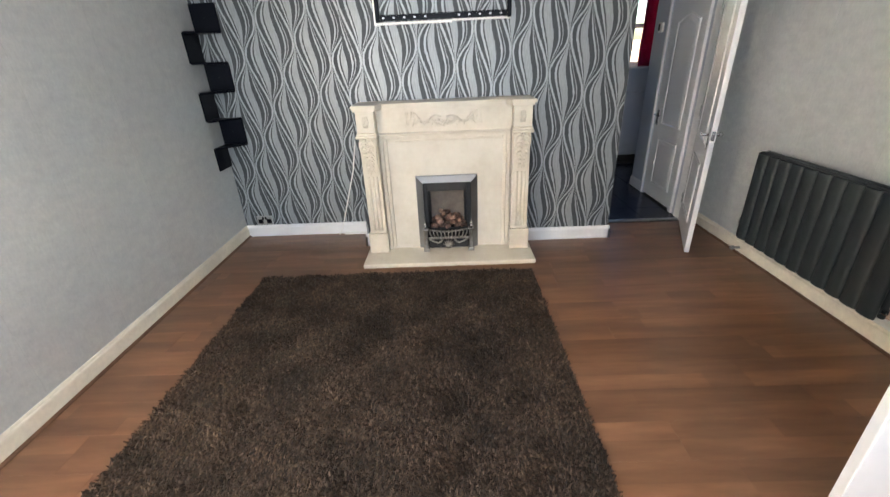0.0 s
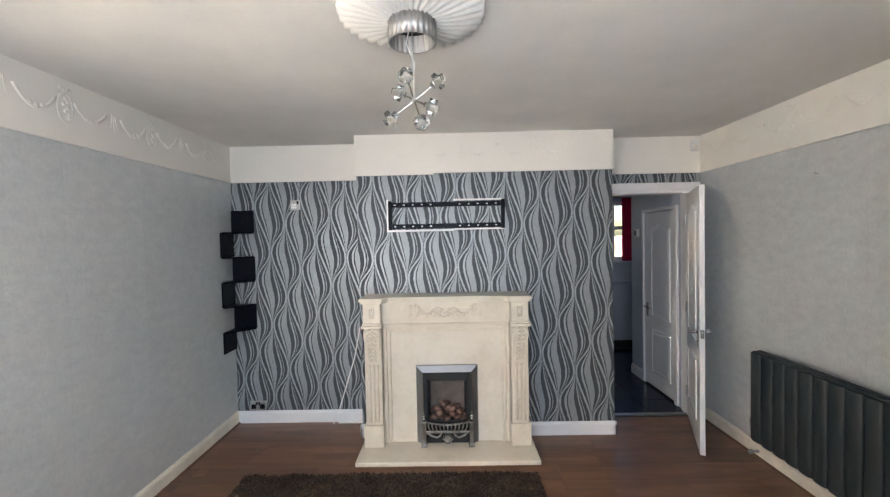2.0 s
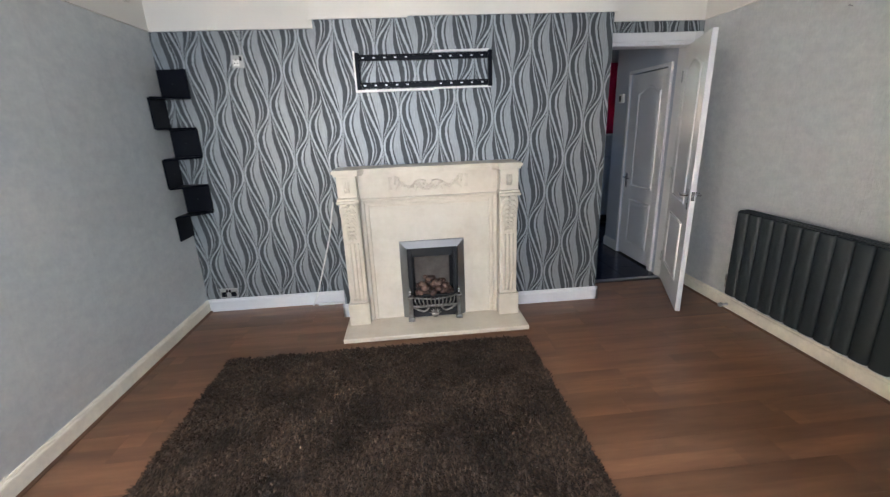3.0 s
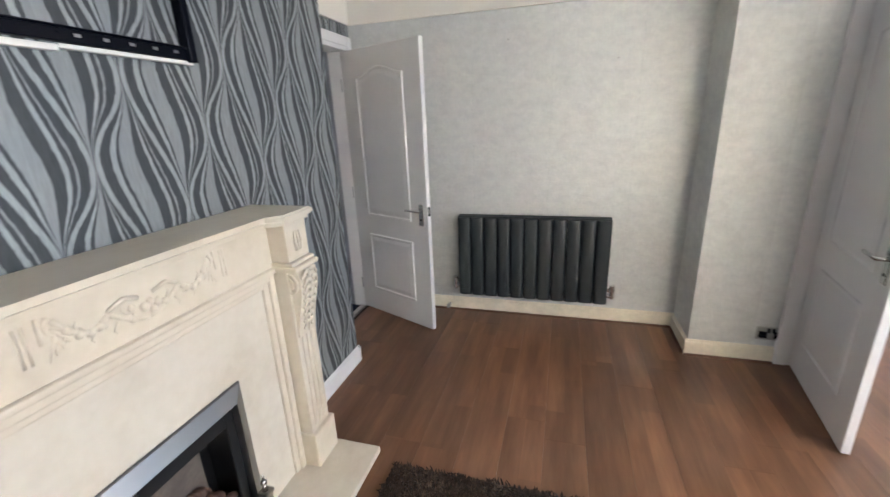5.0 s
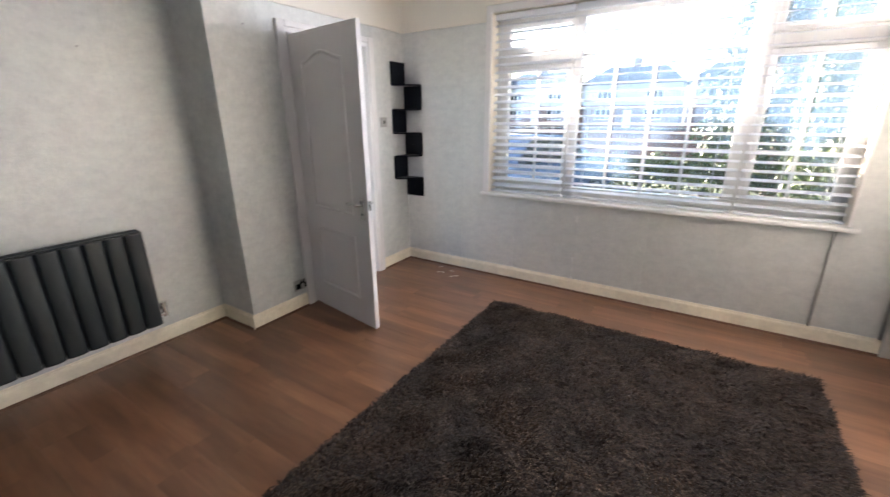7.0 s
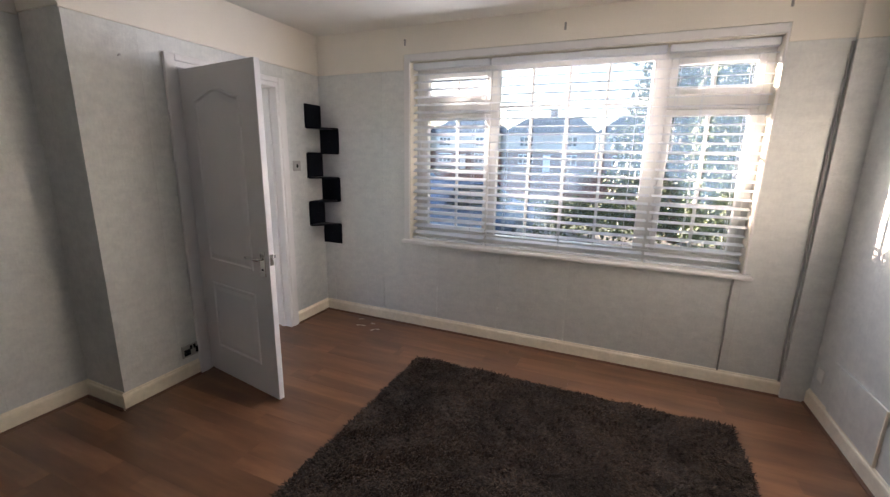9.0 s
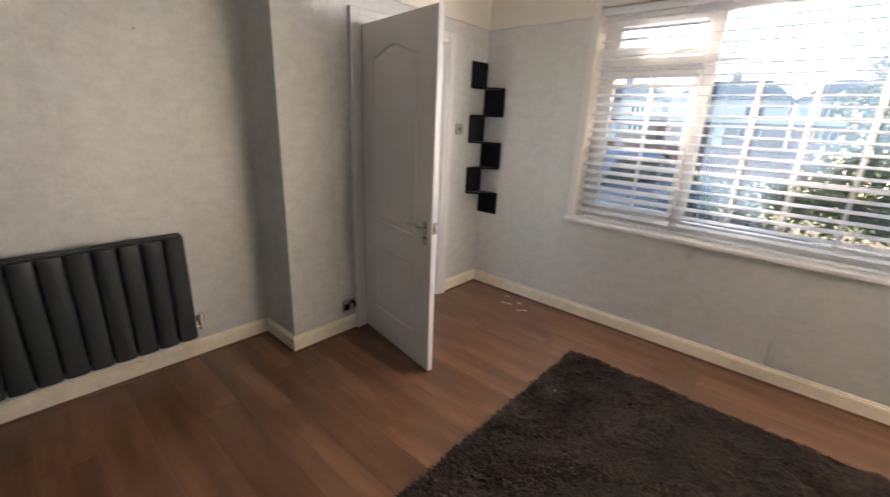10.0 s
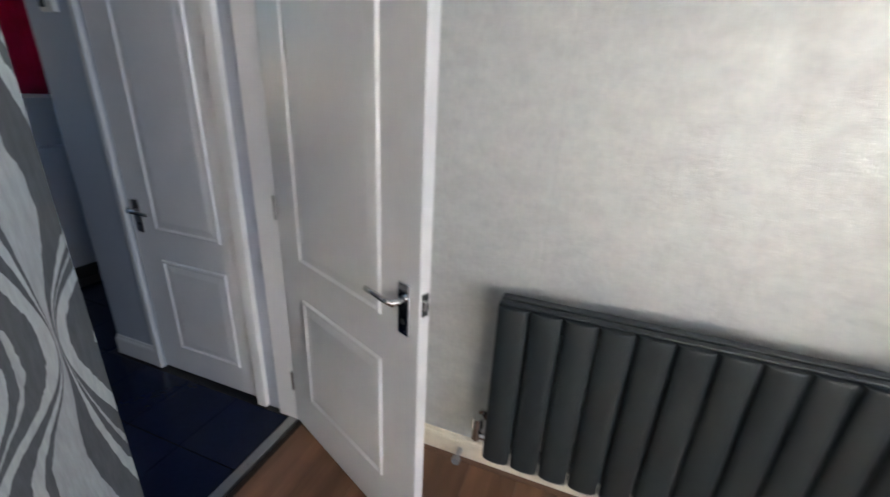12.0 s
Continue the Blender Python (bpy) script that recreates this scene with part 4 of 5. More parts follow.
def gas_fire():
    cx, y0 = 0.365, YC - 0.175
    gf = thing("gas_fire", pose(cx, y0, 0.045), "inset gas fire with brushed steel trim, pebbles and cast fret", "fire")
    w, h = 0.240, 0.607
    fr = 0.052
    bm = bmesh.new()
    # splayed steel trim: outer edge on the panel, inner edge proud
    out = [(-w, 0), (-w, h), (w, h), (w, 0)]
    inn = [(-w + fr, 0), (-w + fr, h - fr), (w - fr, h - fr), (w - fr, 0)]
    vo = [bm.verts.new((x, -0.004, z)) for x, z in out]
    vm = [bm.verts.new((x * 0.985, -0.012, z if z == 0 else z - 0.004)) for x, z in out]
    vi = [bm.verts.new((x, -0.036, z)) for x, z in inn]
    vb = [bm.verts.new((x, 0.02, z)) for x, z in inn]
    for a, b in ((vo, vm), (vm, vi), (vi, vb)):
        for k in range(3):
            bm.faces.new((a[k], a[k + 1], b[k + 1], b[k]))
    part("trim", bm, M_TRIM, gf, "dark brushed steel frame")
    bm = bmesh.new()
    d = 0.155
    iw = w - fr
    box(bm, -iw, iw, d - 0.01, d, 0, h - fr), box(bm, -iw - 0.01, -iw, 0.021, d, 0, h - fr), box(bm, iw, iw + 0.01, 0.021, d, 0, h - fr)
    box(bm, -iw, iw, 0.021, d, h - fr, h - fr + 0.01), box(bm, -iw, iw, 0.0, d, 0.0, 0.012)
    part("firebox", bm, M_IRON, gf)
    bm = bmesh.new()
    for q in ((-iw, -iw + 0.035, 0, h - fr), (iw - 0.035, iw, 0, h - fr), (-iw + 0.035, iw - 0.035, h - fr - 0.075, h - fr)):
        box(bm, q[0], q[1], -0.006, 0.006, q[2], q[3], bev=0.002, seg=1)
    part("inner_frame", bm, M_IRON, gf)
    part("fire_back", B(-iw + 0.05, iw - 0.05, d - 0.03, d - 0.012, 0.02, h - fr - 0.09, bev=0.004), M_FIREBACK, gf, "brown clay fire back")
    part("burner_tray", B(-iw + 0.02, iw - 0.02, 0.015, d - 0.03, 0.012, 0.16, bev=0.004), M_IRON, gf)
    rng = random.Random(4)
    for k in range(52):
        r = rng.uniform(0.019, 0.029)
        layer = 0 if k < 20 else (1 if k < 34 else (2 if k < 45 else 3))
        x = rng.uniform(-0.145, 0.145) * (1 - 0.18 * layer)
        y = rng.uniform(0.025, 0.105) + 0.008 * layer
        z = 0.172 + layer * 0.030 + rng.uniform(-0.004, 0.008)
        bm = ball(bmesh.new(), (0, 0, 0), r, 1.15, 0.85, 0.75, n=9)
        for v in bm.verts:
            v.co += v.co.normalized() * noise.noise(v.co * 30 + Vector((k * 3.1, 0, 0))) * 0.006
        p = part("pebble", bm, M_COAL, gf, smooth=True)
        p.matrix_basis = pose(x, y, z, rng.uniform(-40, 40), rng.uniform(-40, 40), rng.uniform(0, 180))
    # cast fret that stands on the hearth before the fire
    fret = part("fret", B(-0.175, 0.175, -0.095, -0.078, 0.105, 0.122, bev=0.003), M_PEWTER, gf, "cast pewter-coloured fire fret")
    part("top_rail", tube(bmesh.new(), [(-0.175 + 0.35 * i / 12, -0.072 - 0.028 * math.sin(math.pi * i / 12), 0.185 - 0.012 * math.sin(math.pi * i / 12)) for i in range(13)], 0.007, 6), M_PEWTER, fret, smooth=True)
    for i in range(11):
        x = -0.15 + 0.03 * i
        f = 1 - (x / 0.175) ** 2
        part("bar", tube(bmesh.new(), [(x * 0.80, -0.086, 0.115), (x * 0.9, -0.098 - 0.016 * f, 0.135), (x * 0.98, -0.092 - 0.022 * f, 0.160), (x, -0.074 - 0.028 * f, 0.186)], 0.0055, 6), M_PEWTER, fret, smooth=True)
    for s in (-1, 1):
        bm = B(s * 0.165, s * 0.198, -0.100, -0.066, 0.0, 0.195, bev=0.005)
        box(bm, s * 0.158, s * 0.205, -0.108, -0.060, 0.0, 0.030, bev=0.004)
        box(bm, s * 0.160, s * 0.203, -0.105, -0.062, 0.180, 0.196, bev=0.004)
        post = part("post", bm, M_PEWTER, fret)
        bm = cyl(bmesh.new(), (s * 0.1815, -0.083, 0.196), (s * 0.1815, -0.083, 0.225), 0.010, 0.006, n=10)
        ball(bm, (s * 0.1815, -0.083, 0.232), 0.012, n=10), cyl(bm, (s * 0.1815, -0.083, 0.240), (s * 0.1815, -0.083, 0.268), 0.007, 0.001, n=8)
        part("finial", bm, M_CHROME, post, smooth=True)
        part("scroll", tube(bmesh.new(), [(s * 0.16, -0.088, 0.108), (s * 0.12, -0.09, 0.085), (s * 0.085, -0.09, 0.072), (s * 0.06, -0.09, 0.085), (s * 0.05, -0.09, 0.103)], 0.008, 6), M_PEWTER, fret, smooth=True)
    bm = bmesh.new()
    for a in range(7):
        an = math.pi * (a - 3) / 7
        tube(bm, [(0, -0.094, 0.055), (0.025 * math.sin(an), -0.105, 0.055 + 0.028 * math.cos(an)), (0.046 * math.sin(an), -0.097, 0.055 + 0.048 * math.cos(an))], 0.009, 6, taper=True)
    ball(bm, (0, -0.098, 0.045), 0.022, 1.3, 0.6, 0.9, n=9)
    part("shell_ornament", bm, M_PEWTER, fret, smooth=True)
    part("ash_cover", B(-0.16, 0.16, -0.030, -0.022, 0.0, 0.085, bev=0.002, seg=1), M_IRON, fret)


gas_fire()


# ---- radiator ----
def radiator():
    y0, y1, z0, z1 = 2.325, 3.395, 0.205, 0.822
    rd = thing("radiator", pose(2.47, (y0 + y1) / 2, z0), "anthracite steel radiator of upright oval tubes on the wall", "radiator")
    n, h = 11, z1 - z0
    pitch = (y1 - y0) / n
    prof = []
    for i in range(13):
        a = math.pi * i / 12
        prof.append((0.016 - 0.026 * math.sin(a) ** 0.65, -math.cos(a) * pitch * 0.485))
    prof = [(0.024, -pitch * 0.44)] + prof + [(0.024, pitch * 0.44)]

    def oval(depth):
        bm = bmesh.new()
        rings = []
        for z, k in ((0, 0.88), (0.006, 0.97), (0.012, 1), (h - 0.022, 1), (h - 0.016, 0.97), (h - 0.012, 0.88)):
            rings.append([bm.verts.new((depth + (0.012 + (x - 0.012) * k), y * (0.9 + 0.1 * k), z)) for x, y in prof])
        m = len(prof)
        for a, b in zip(rings, rings[1:]):
            for k in range(m):
                bm.faces.new((a[k], a[(k + 1) % m], b[(k + 1) % m], b[k]))
        bm.faces.new(rings[0][::-1]), bm.faces.new(rings[-1])
        bmesh.ops.recalc_face_normals(bm, faces=bm.faces[:])
        me = bpy.data.meshes.new("tube")
        for f in bm.faces:
            f.smooth = len(f.verts) == 4
        bm.to_mesh(me)
        bm.free()
        me.materials.append(M_RAD)
        return me
    front, back = oval(0.0), oval(0.052)
    for k in range(n):
        for me in (front, back):
            t = new("tube", me)
            t.parent = rd
            t.matrix_basis = pose(0, y0 + pitch * (k + 0.5) - (y0 + y1) / 2, 0)
    L = (y1 - y0) / 2
    for z in (0.045, h - 0.060):
        part("header", B(0.0245, 0.051, -L + 0.01, L - 0.01, z - 0.018, z + 0.018, bev=0.006), M_RAD, rd)
    part("top_cap", B(0.012, 0.036, -L + 0.004, L - 0.004, h - 0.012, h - 0.004, bev=0.003), M_RAD, rd, "grey top grille strip")
    part("top_cap", B(0.046, 0.078, -L + 0.004, L - 0.004, h - 0.012, h - 0.002, bev=0.003), M_RAD, rd, "grey top grille strip")
    for s in (-1, 1):
        yv = s * (L + 0.035)
        v = part("valve", cyl(bmesh.new(), (0.047, s * (L - 0.012), 0.045), (0.047, s * (L + 0.048), 0.045), 0.012, n=14), M_CHROME, rd, "chrome radiator valve")
        bm = cyl(bmesh.new(), (0.047, yv, 0.028), (0.047, yv, 0.085), 0.016, n=14)
        cyl(bm, (0.047, yv, 0.085), (0.047, yv, 0.125), 0.021, 0.018, n=14)
        part("valve_head", bm, M_CHROME, v, smooth=False)
        part("tail_pipe", tube(bmesh.new(), [(0.047, yv, 0.045), (0.09, yv, 0.045), (0.159, yv, 0.045)], 0.0075, 8), M_CHROME, v)
        part("wall_collar", cyl(bmesh.new(), (0.148, yv, 0.045), (0.159, yv, 0.045), 0.022, n=18), M_CHROME, v)
        part("bracket", B(0.078, 0.159, s * (L - 0.2) - 0.012, s * (L - 0.2) + 0.012, h - 0.10, h - 0.07), M_RAD, rd)


radiator()
st = thing("door_stop", pose(XA - 0.016, 3.51, 0.048), "small metal door stop on the skirting board", "door stop")
part("stem", cyl(bmesh.new(), (0, 0, 0), (-0.045, 0, 0), 0.010, 0.008, n=12), M_STEEL, st)
part("buffer", cyl(bmesh.new(), (-0.045, 0, 0), (-0.066, 0, 0), 0.016, n=14), M_GREYPLAS, st, "grey rubber buffer")


# ---- corner shelves ----
def corner_shelf(x, y, sx, sy, label):
    """A zigzag of square back boards, by turns on the two walls of a corner, with a small shelf at each step."""
    cs = thing("corner_shelf", pose(x, y, 0.68), label, "shelf", "corner shelves")
    t, s = 0.014, 0.203
    edges = [0.0, 0.186, 0.400, 0.612, 0.826, 1.040, 1.240]
    for k in range(6):
        z0, z1 = edges[k], edges[k + 1]
        if (k % 2 == 1) == (sy < 0):
            bm = B(0.001 * sx, sx * s, 0.001 * sy, sy * t, z0, z1, bev=0.0015, seg=1)
            scr = ((sx * s / 2, sy * t, (z0 + z1) / 2), (sx * s / 2, sy * (t + 0.002), (z0 + z1) / 2))
        else:
            bm = B(0.001 * sx, sx * t, 0.001 * sy, sy * s, z0, z1, bev=0.0015, seg=1)
            scr = ((sx * t, sy * s / 2, (z0 + z1) / 2), (sx * (t + 0.002), sy * s / 2, (z0 + z1) / 2))
        b = part("back_board", bm, M_BLACK, cs)
        part("screw", cyl(bmesh.new(), scr[0], scr[1], 0.003, n=8), M_IRON, b)
    for z in edges[1:-1]:
        pts = [(0.0, 0.0), (sx * s, 0.0), (sx * s, sy * 0.02), (sx * s * 0.72, sy * s * 0.42), (sx * s * 0.42, sy * s * 0.72), (sx * 0.02, sy * s), (0.0, sy * s)]
        part("shelf", extrude_poly(bmesh.new(), [(p[0] + 0.015 * sx * (p[0] == 0), p[1] + 0.015 * sy * (p[1] == 0)) for p in pts], "z", z - 0.007, z + 0.007), M_BLACK, cs)


corner_shelf(XL, YB, 1, -1, "black lacquered zigzag corner shelf beside the patterned wall")
corner_shelf(XP, 0, -1, 1, "black lacquered zigzag corner shelf beside the window")


# ---- television bracket ----
def tv_bracket():
    x0, x1, z0, z1 = -0.085, 0.858, 1.708, 1.958
    tb = thing("tv_bracket", pose((x0 + x1) / 2, YC, z0), "empty black steel television wall bracket", "bracket")
    w, h = (x1 - x0) / 2, z1 - z0
    for z in (0.030, h - 0.045):
        rail = part("rail", B(-w + 0.02, w - 0.02, -0.026, -0.003, z - 0.019, z + 0.019, bev=0.003), M_BLACK, tb)
        part("flange", B(-w + 0.02, w - 0.02, -0.034, -0.026, z + 0.012, z + 0.019, bev=0.002, seg=1), M_BLACK, rail)
        for k in range(10):
            x = -w + 0.055 + (k if k < 5 else k + 2.2) * 0.073
            part("slot", B(x - 0.009, x + 0.007, -0.0275, -0.0255, z - 0.004, z + 0.004), M_STEEL, rail, "bright slot edge")
    for s in (-1, 1):
        part("end_bracket", B(s * (w - 0.03), s * w, -0.040, -0.001, 0.002, h - 0.012, bev=0.005), M_BLACK, tb)
    for q in ((-w - 0.014, -w - 0.001, -0.006, h), (-w - 0.014, 0.06, -0.012, 0.004), (0.06, w - 0.005, -0.004, 0.008), (0.06, w - 0.02, h - 0.018, h - 0.004)):
        part("batten", B(q[0], q[1], -0.022, -0.0005, q[2], q[3], bev=0.002, seg=1), M_PLASTIC, tb, "white plastic strip")


tv_bracket()


# ---- sockets, switches, sensor ----
def faceplate(name, m, w, h, label, category, rockers, sockets, inlay=M_BLACK):
    """Local y is out of the wall towards the room (negative)."""
    fp = thing(name, m, label, category)
    part("plate", B(-w / 2, w / 2, -0.009, -0.0005, -h / 2, h / 2, bev=0.003), M_PLATE, fp, "brushed steel plate")
    for x in rockers:
        part("rocker", B(x - 0.008, x + 0.008, -0.013, -0.0088, -0.014 + (0.02 if sockets else 0), 0.014 + (0.02 if sockets else 0), bev=0.002), M_BLACK, fp)
    for x in sockets:
        bm = B(x - 0.022, x + 0.022, -0.0105, -0.0088, -0.030, 0.012, bev=0.002, seg=1)
        ins = part("insert", bm, inlay, fp)
        for dx, dz in ((0, 0.010), (-0.011, -0.012), (0.011, -0.012)):
            part("hole", B(x + dx - 0.004, x + dx + 0.004, -0.0112, -0.0104, dz - 0.003, dz + 0.003), M_IRON, ins)
    for s in (-1, 1):
        part("screw", cyl(bmesh.new(), (s * (w / 2 - 0.012), -0.0088, 0.0), (s * (w / 2 - 0.012), -0.0105, 0.0), 0.004, n=8), M_PLATE, fp)
    return fp


faceplate("power_socket", pose(-1.357, YB, 0.157), 0.146, 0.086, "steel double power socket above the skirting", "socket", (-0.012, 0.012), (-0.04, 0.04))
faceplate("power_socket", pose(XP, 1.418, 0.195, 0, 0, -90), 0.146, 0.086, "steel double power socket beside the hall door", "socket", (-0.012, 0.012), (-0.04, 0.04))
faceplate("light_switch", pose(XP, 0.328, 1.397, 0, 0, -90), 0.086, 0.086, "steel single light switch by the hall door", "switch", (0.0,), ())
jb = faceplate("wall_socket", pose(-0.966, YB, 1.96), 0.086, 0.086, "steel single socket high on the patterned wall", "socket", (0.024,), (-0.010,), M_PLASTIC)
sn = thing("alarm_sensor", pose(2.56, YB - 0.01, 2.40), "small white motion sensor high in the corner", "sensor")
part("body", B(-0.03, 0.03, -0.045, 0.0, -0.045, 0.045, bev=0.010), M_PLASTIC, sn)
part("lens", B(-0.022, 0.022, -0.050, -0.044, -0.035, 0.0, bev=0.003), M_CREAM, sn)
panel = thing("access_panel", pose(XL, 0.53, 0.10), "grey papered access panel low on the wall", "panel")
part("board", B(0.0005, 0.010, -0.25, 0.25, 0.008, 0.305, bev=0.002, seg=1), M_GREY, panel)
part("edge_strip", B(0.0005, 0.013, 0.2505, 0.256, 0.008, 0.305), M_CREAM, panel)
bl = thing("blank_plate", pose(XL, 0.13, 0.25), "white plastic blank wall plate", "socket")
part("plate", B(0.0005, 0.009, -0.04, 0.04, -0.04, 0.04, bev=0.003), M_PLASTIC, bl)

# ---- boxed pipe, cables ----
px = thing("pipe_boxing", pose(-1.49, 0, 0), "grey papered pipe boxing in the window corner", "boxing")
part("board", B(-0.055, 0.090, 0.0005, 0.030, 0.0, ZR - 0.013, bev=0.003), M_GREY, px)
part("upper_board", B(-0.045, 0.090, 0.0095, 0.030, ZR - 0.012, ZC, bev=0.003), M_WHITE, px, "white painted upper part")


def cable(points, r, mat, label, name="cable"):
    c = thing(name, Matrix.Translation(points[0]), label, "cable")
    o = Vector(points[0])
    part("cord", tube(bmesh.new(), [Vector(p) - o for p in points], r, 6), mat, c, smooth=True)
    return c


cable([(-1.384, 0.022, 0.112), (-1.378, 0.016, 0.35), (-1.384, 0.012, 0.9), (-1.380, 0.010, 1.5), (-1.390, 0.010, 2.16)], 0.007, M_GREYPLAS, "grey cable run up beside the pipe boxing")
cable([(-1.043, 0.012, 0.760), (-1.038, 0.010, 0.6), (-1.044, 0.010, 0.35), (-1.041, 0.014, 0.109)], 0.006, M_GREYPLAS, "grey cable dropping from the window board")
cable([(-0.345, YB - 0.10, 1.02), (-0.40, YB - 0.08, 0.85), (-0.455, YB - 0.06, 0.6), (-0.545, YB - 0.05, 0.32), (-0.62, YB - 0.045, 0.09), (-0.66, YB - 0.06, 0.008)], 0.0055, M_PLASTIC, "white aerial cable hanging beside the chimney breast")
cd = thing("cable_trunking", pose(-0.48, YB - 0.03, 0), "white cable trunking end lying on the floor", "trunking")
part("channel", B(-0.14, 0.13, -0.018, 0.008, 0.0, 0.012, bev=0.003), M_PLASTIC, cd)
for k, (hx, hz) in enumerate(((1.381, 2.372), (0.152, 2.377), (-1.086, 2.386))):
    hk = thing("curtain_hook", pose(hx, 0.009, hz), "small bare metal curtain bracket above the window", "hook", "hooks above the window")
    part("plate", B(-0.007, 0.007, 0.0, 0.004, -0.024, 0.024, bev=0.001, seg=1), M_GREYPLAS, hk)
    part("hook", tube(bmesh.new(), [(0, 0.004, 0.008), (0, 0.014, 0.006), (0, 0.016, 0.016)], 0.003, 6), M_GREYPLAS, hk)
rng = random.Random(21)
for k, (sx_, sy_) in enumerate(((1.80, 0.10), (1.72, 0.22), (1.64, 0.16), (1.56, 0.25))):
    sc_ = thing("paper_scrap", pose(sx_, sy_, 0.001, 0, 0, rng.uniform(0, 180)), "torn scrap of pale paper on the floor", "paper", "scraps on the floor")
    bm = bmesh.new()
    a = [bm.verts.new((0.045 * (i / 5 - 0.5) * (1 + k % 2), 0.008 * math.sin(i * 2.1) + j * rng.uniform(0.012, 0.02), 0.002 + 0.006 * math.sin(i * 1.3 + j) ** 2)) for j in (0, 1) for i in range(6)]
    for i in range(5):
        bm.faces.new((a[i], a[i + 1], a[i + 7], a[i + 6]))
    bmesh.ops.solidify(bm, geom=bm.faces[:], thickness=0.0008)
    part("sheet", bm, M_PAPERSCRAP, sc_)
for k, (nx, ny, nz) in enumerate(((XA, 2.36, 1.82), (XA, 3.05, 1.98), (XP, 1.62, 2.0))):
    nl = thing("wall_nail", pose(nx, ny, nz), "small bare nail stuck in the papered wall", "nail", "nails in the walls")
    part("shank", cyl(bmesh.new(), (0, 0, 0), (-0.018, 0, 0.003), 0.0025, n=6), M_STEEL, nl)
    part("head", cyl(bmesh.new(), (-0.018, 0, 0.003), (-0.021, 0, 0.003), 0.006, n=10), M_STEEL, nl)


# ---- ceiling rose and lamp ----
LX, LY = 0.290, 2.075
rose = thing("ceiling_rose", pose(LX, LY, ZC), "white pleated plaster ceiling rose", "ceiling rose")
bm = bmesh.new()
NP = 34
rings = []
for r, z, amp in ((0.07, -0.052, 0.003), (0.13, -0.047, 0.010), (0.20, -0.034, 0.016), (0.255, -0.022, 0.019), (0.262, -0.001, 0.004)):
    ring = []
    for i in range(NP * 4):
        a = 2 * math.pi * i / (NP * 4)
        rip = math.cos(a * NP)
        ring.append(bm.verts.new(((r + 0.010 * rip * (r > 0.2)) * math.cos(a), (r + 0.010 * rip * (r > 0.2)) * math.sin(a), min(-0.0005, z - amp * rip))))
    rings.append(ring)
for a, b in zip(rings, rings[1:]):
    n = len(a)
    for i in range(n):
        bm.faces.new((a[i], a[(i + 1) % n], b[(i + 1) % n], b[i]))
bm.faces.new(rings[0])
part("pleats", bm, M_CEIL, rose, smooth=True)
lamp = thing("ceiling_lamp", pose(LX, LY, ZC - 0.05), "chrome sputnik ceiling lamp with clear glass cubes, unlit", "lamp")
bm = bmesh.new()
nseg = 96
ro = [[], [], []]
for i in range(nseg):
    a = 2 * math.pi * i / nseg
    r = 0.086 + 0.0025 * math.cos(a * 24)
    ro[0].append(bm.verts.new((r * math.cos(a), r * math.sin(a), 0.0)))
    ro[1].append(bm.verts.new((r * math.cos(a), r * math.sin(a), -0.078)))
    ro[2].append(bm.verts.new(((r - 0.006) * math.cos(a), (r - 0.006) * math.sin(a), -0.076)))
for a, b in zip(ro, ro[1:]):
    for i in range(nseg):
        bm.faces.new((a[i], a[(i + 1) % nseg], b[(i + 1) % nseg], b[i]))
top = [bm.verts.new((v.co.x, v.co.y, -0.012)) for v in ro[2]]
for i in range(nseg):
    bm.faces.new((ro[2][i], ro[2][(i + 1) % nseg], top[(i + 1) % nseg], top[i]))
bm.faces.new(top), bm.faces.new(ro[0][::-1])
# black disc added so that the hollow of the drum looks dark
part("dark_disc", cyl(bmesh.new(), (0, 0, -0.004), (0, 0, -0.0145), 0.076, n=32), M_IRON, lamp, "black disc that darkens the inside of the canopy")
part("drum", bm, M_SATIN, lamp, "ribbed chrome canopy drum", smooth=True)
part("rod", tube(bmesh.new(), [(0, 0, -0.012), (0, 0, -0.16), (0.004, 0, -0.19)], 0.004, 6), M_SATIN, lamp)
part("flex", tube(bmesh.new(), [(-0.01, 0.0, -0.02), (-0.022, 0.004, -0.075), (-0.006, 0.006, -0.115), (0.008, 0.003, -0.15), (0.002, 0, -0.18)], 0.002, 6), M_PLASTIC, lamp)
part("stem", cyl(bmesh.new(), (0.003, 0, -0.18), (0.003, 0, -0.285), 0.0035, n=8), M_SATIN, lamp)
hub = Vector((0.003, 0.0, -0.285))
part("hub", ball(bmesh.new(), hub, 0.009, n=10), M_SATIN, lamp, smooth=True)
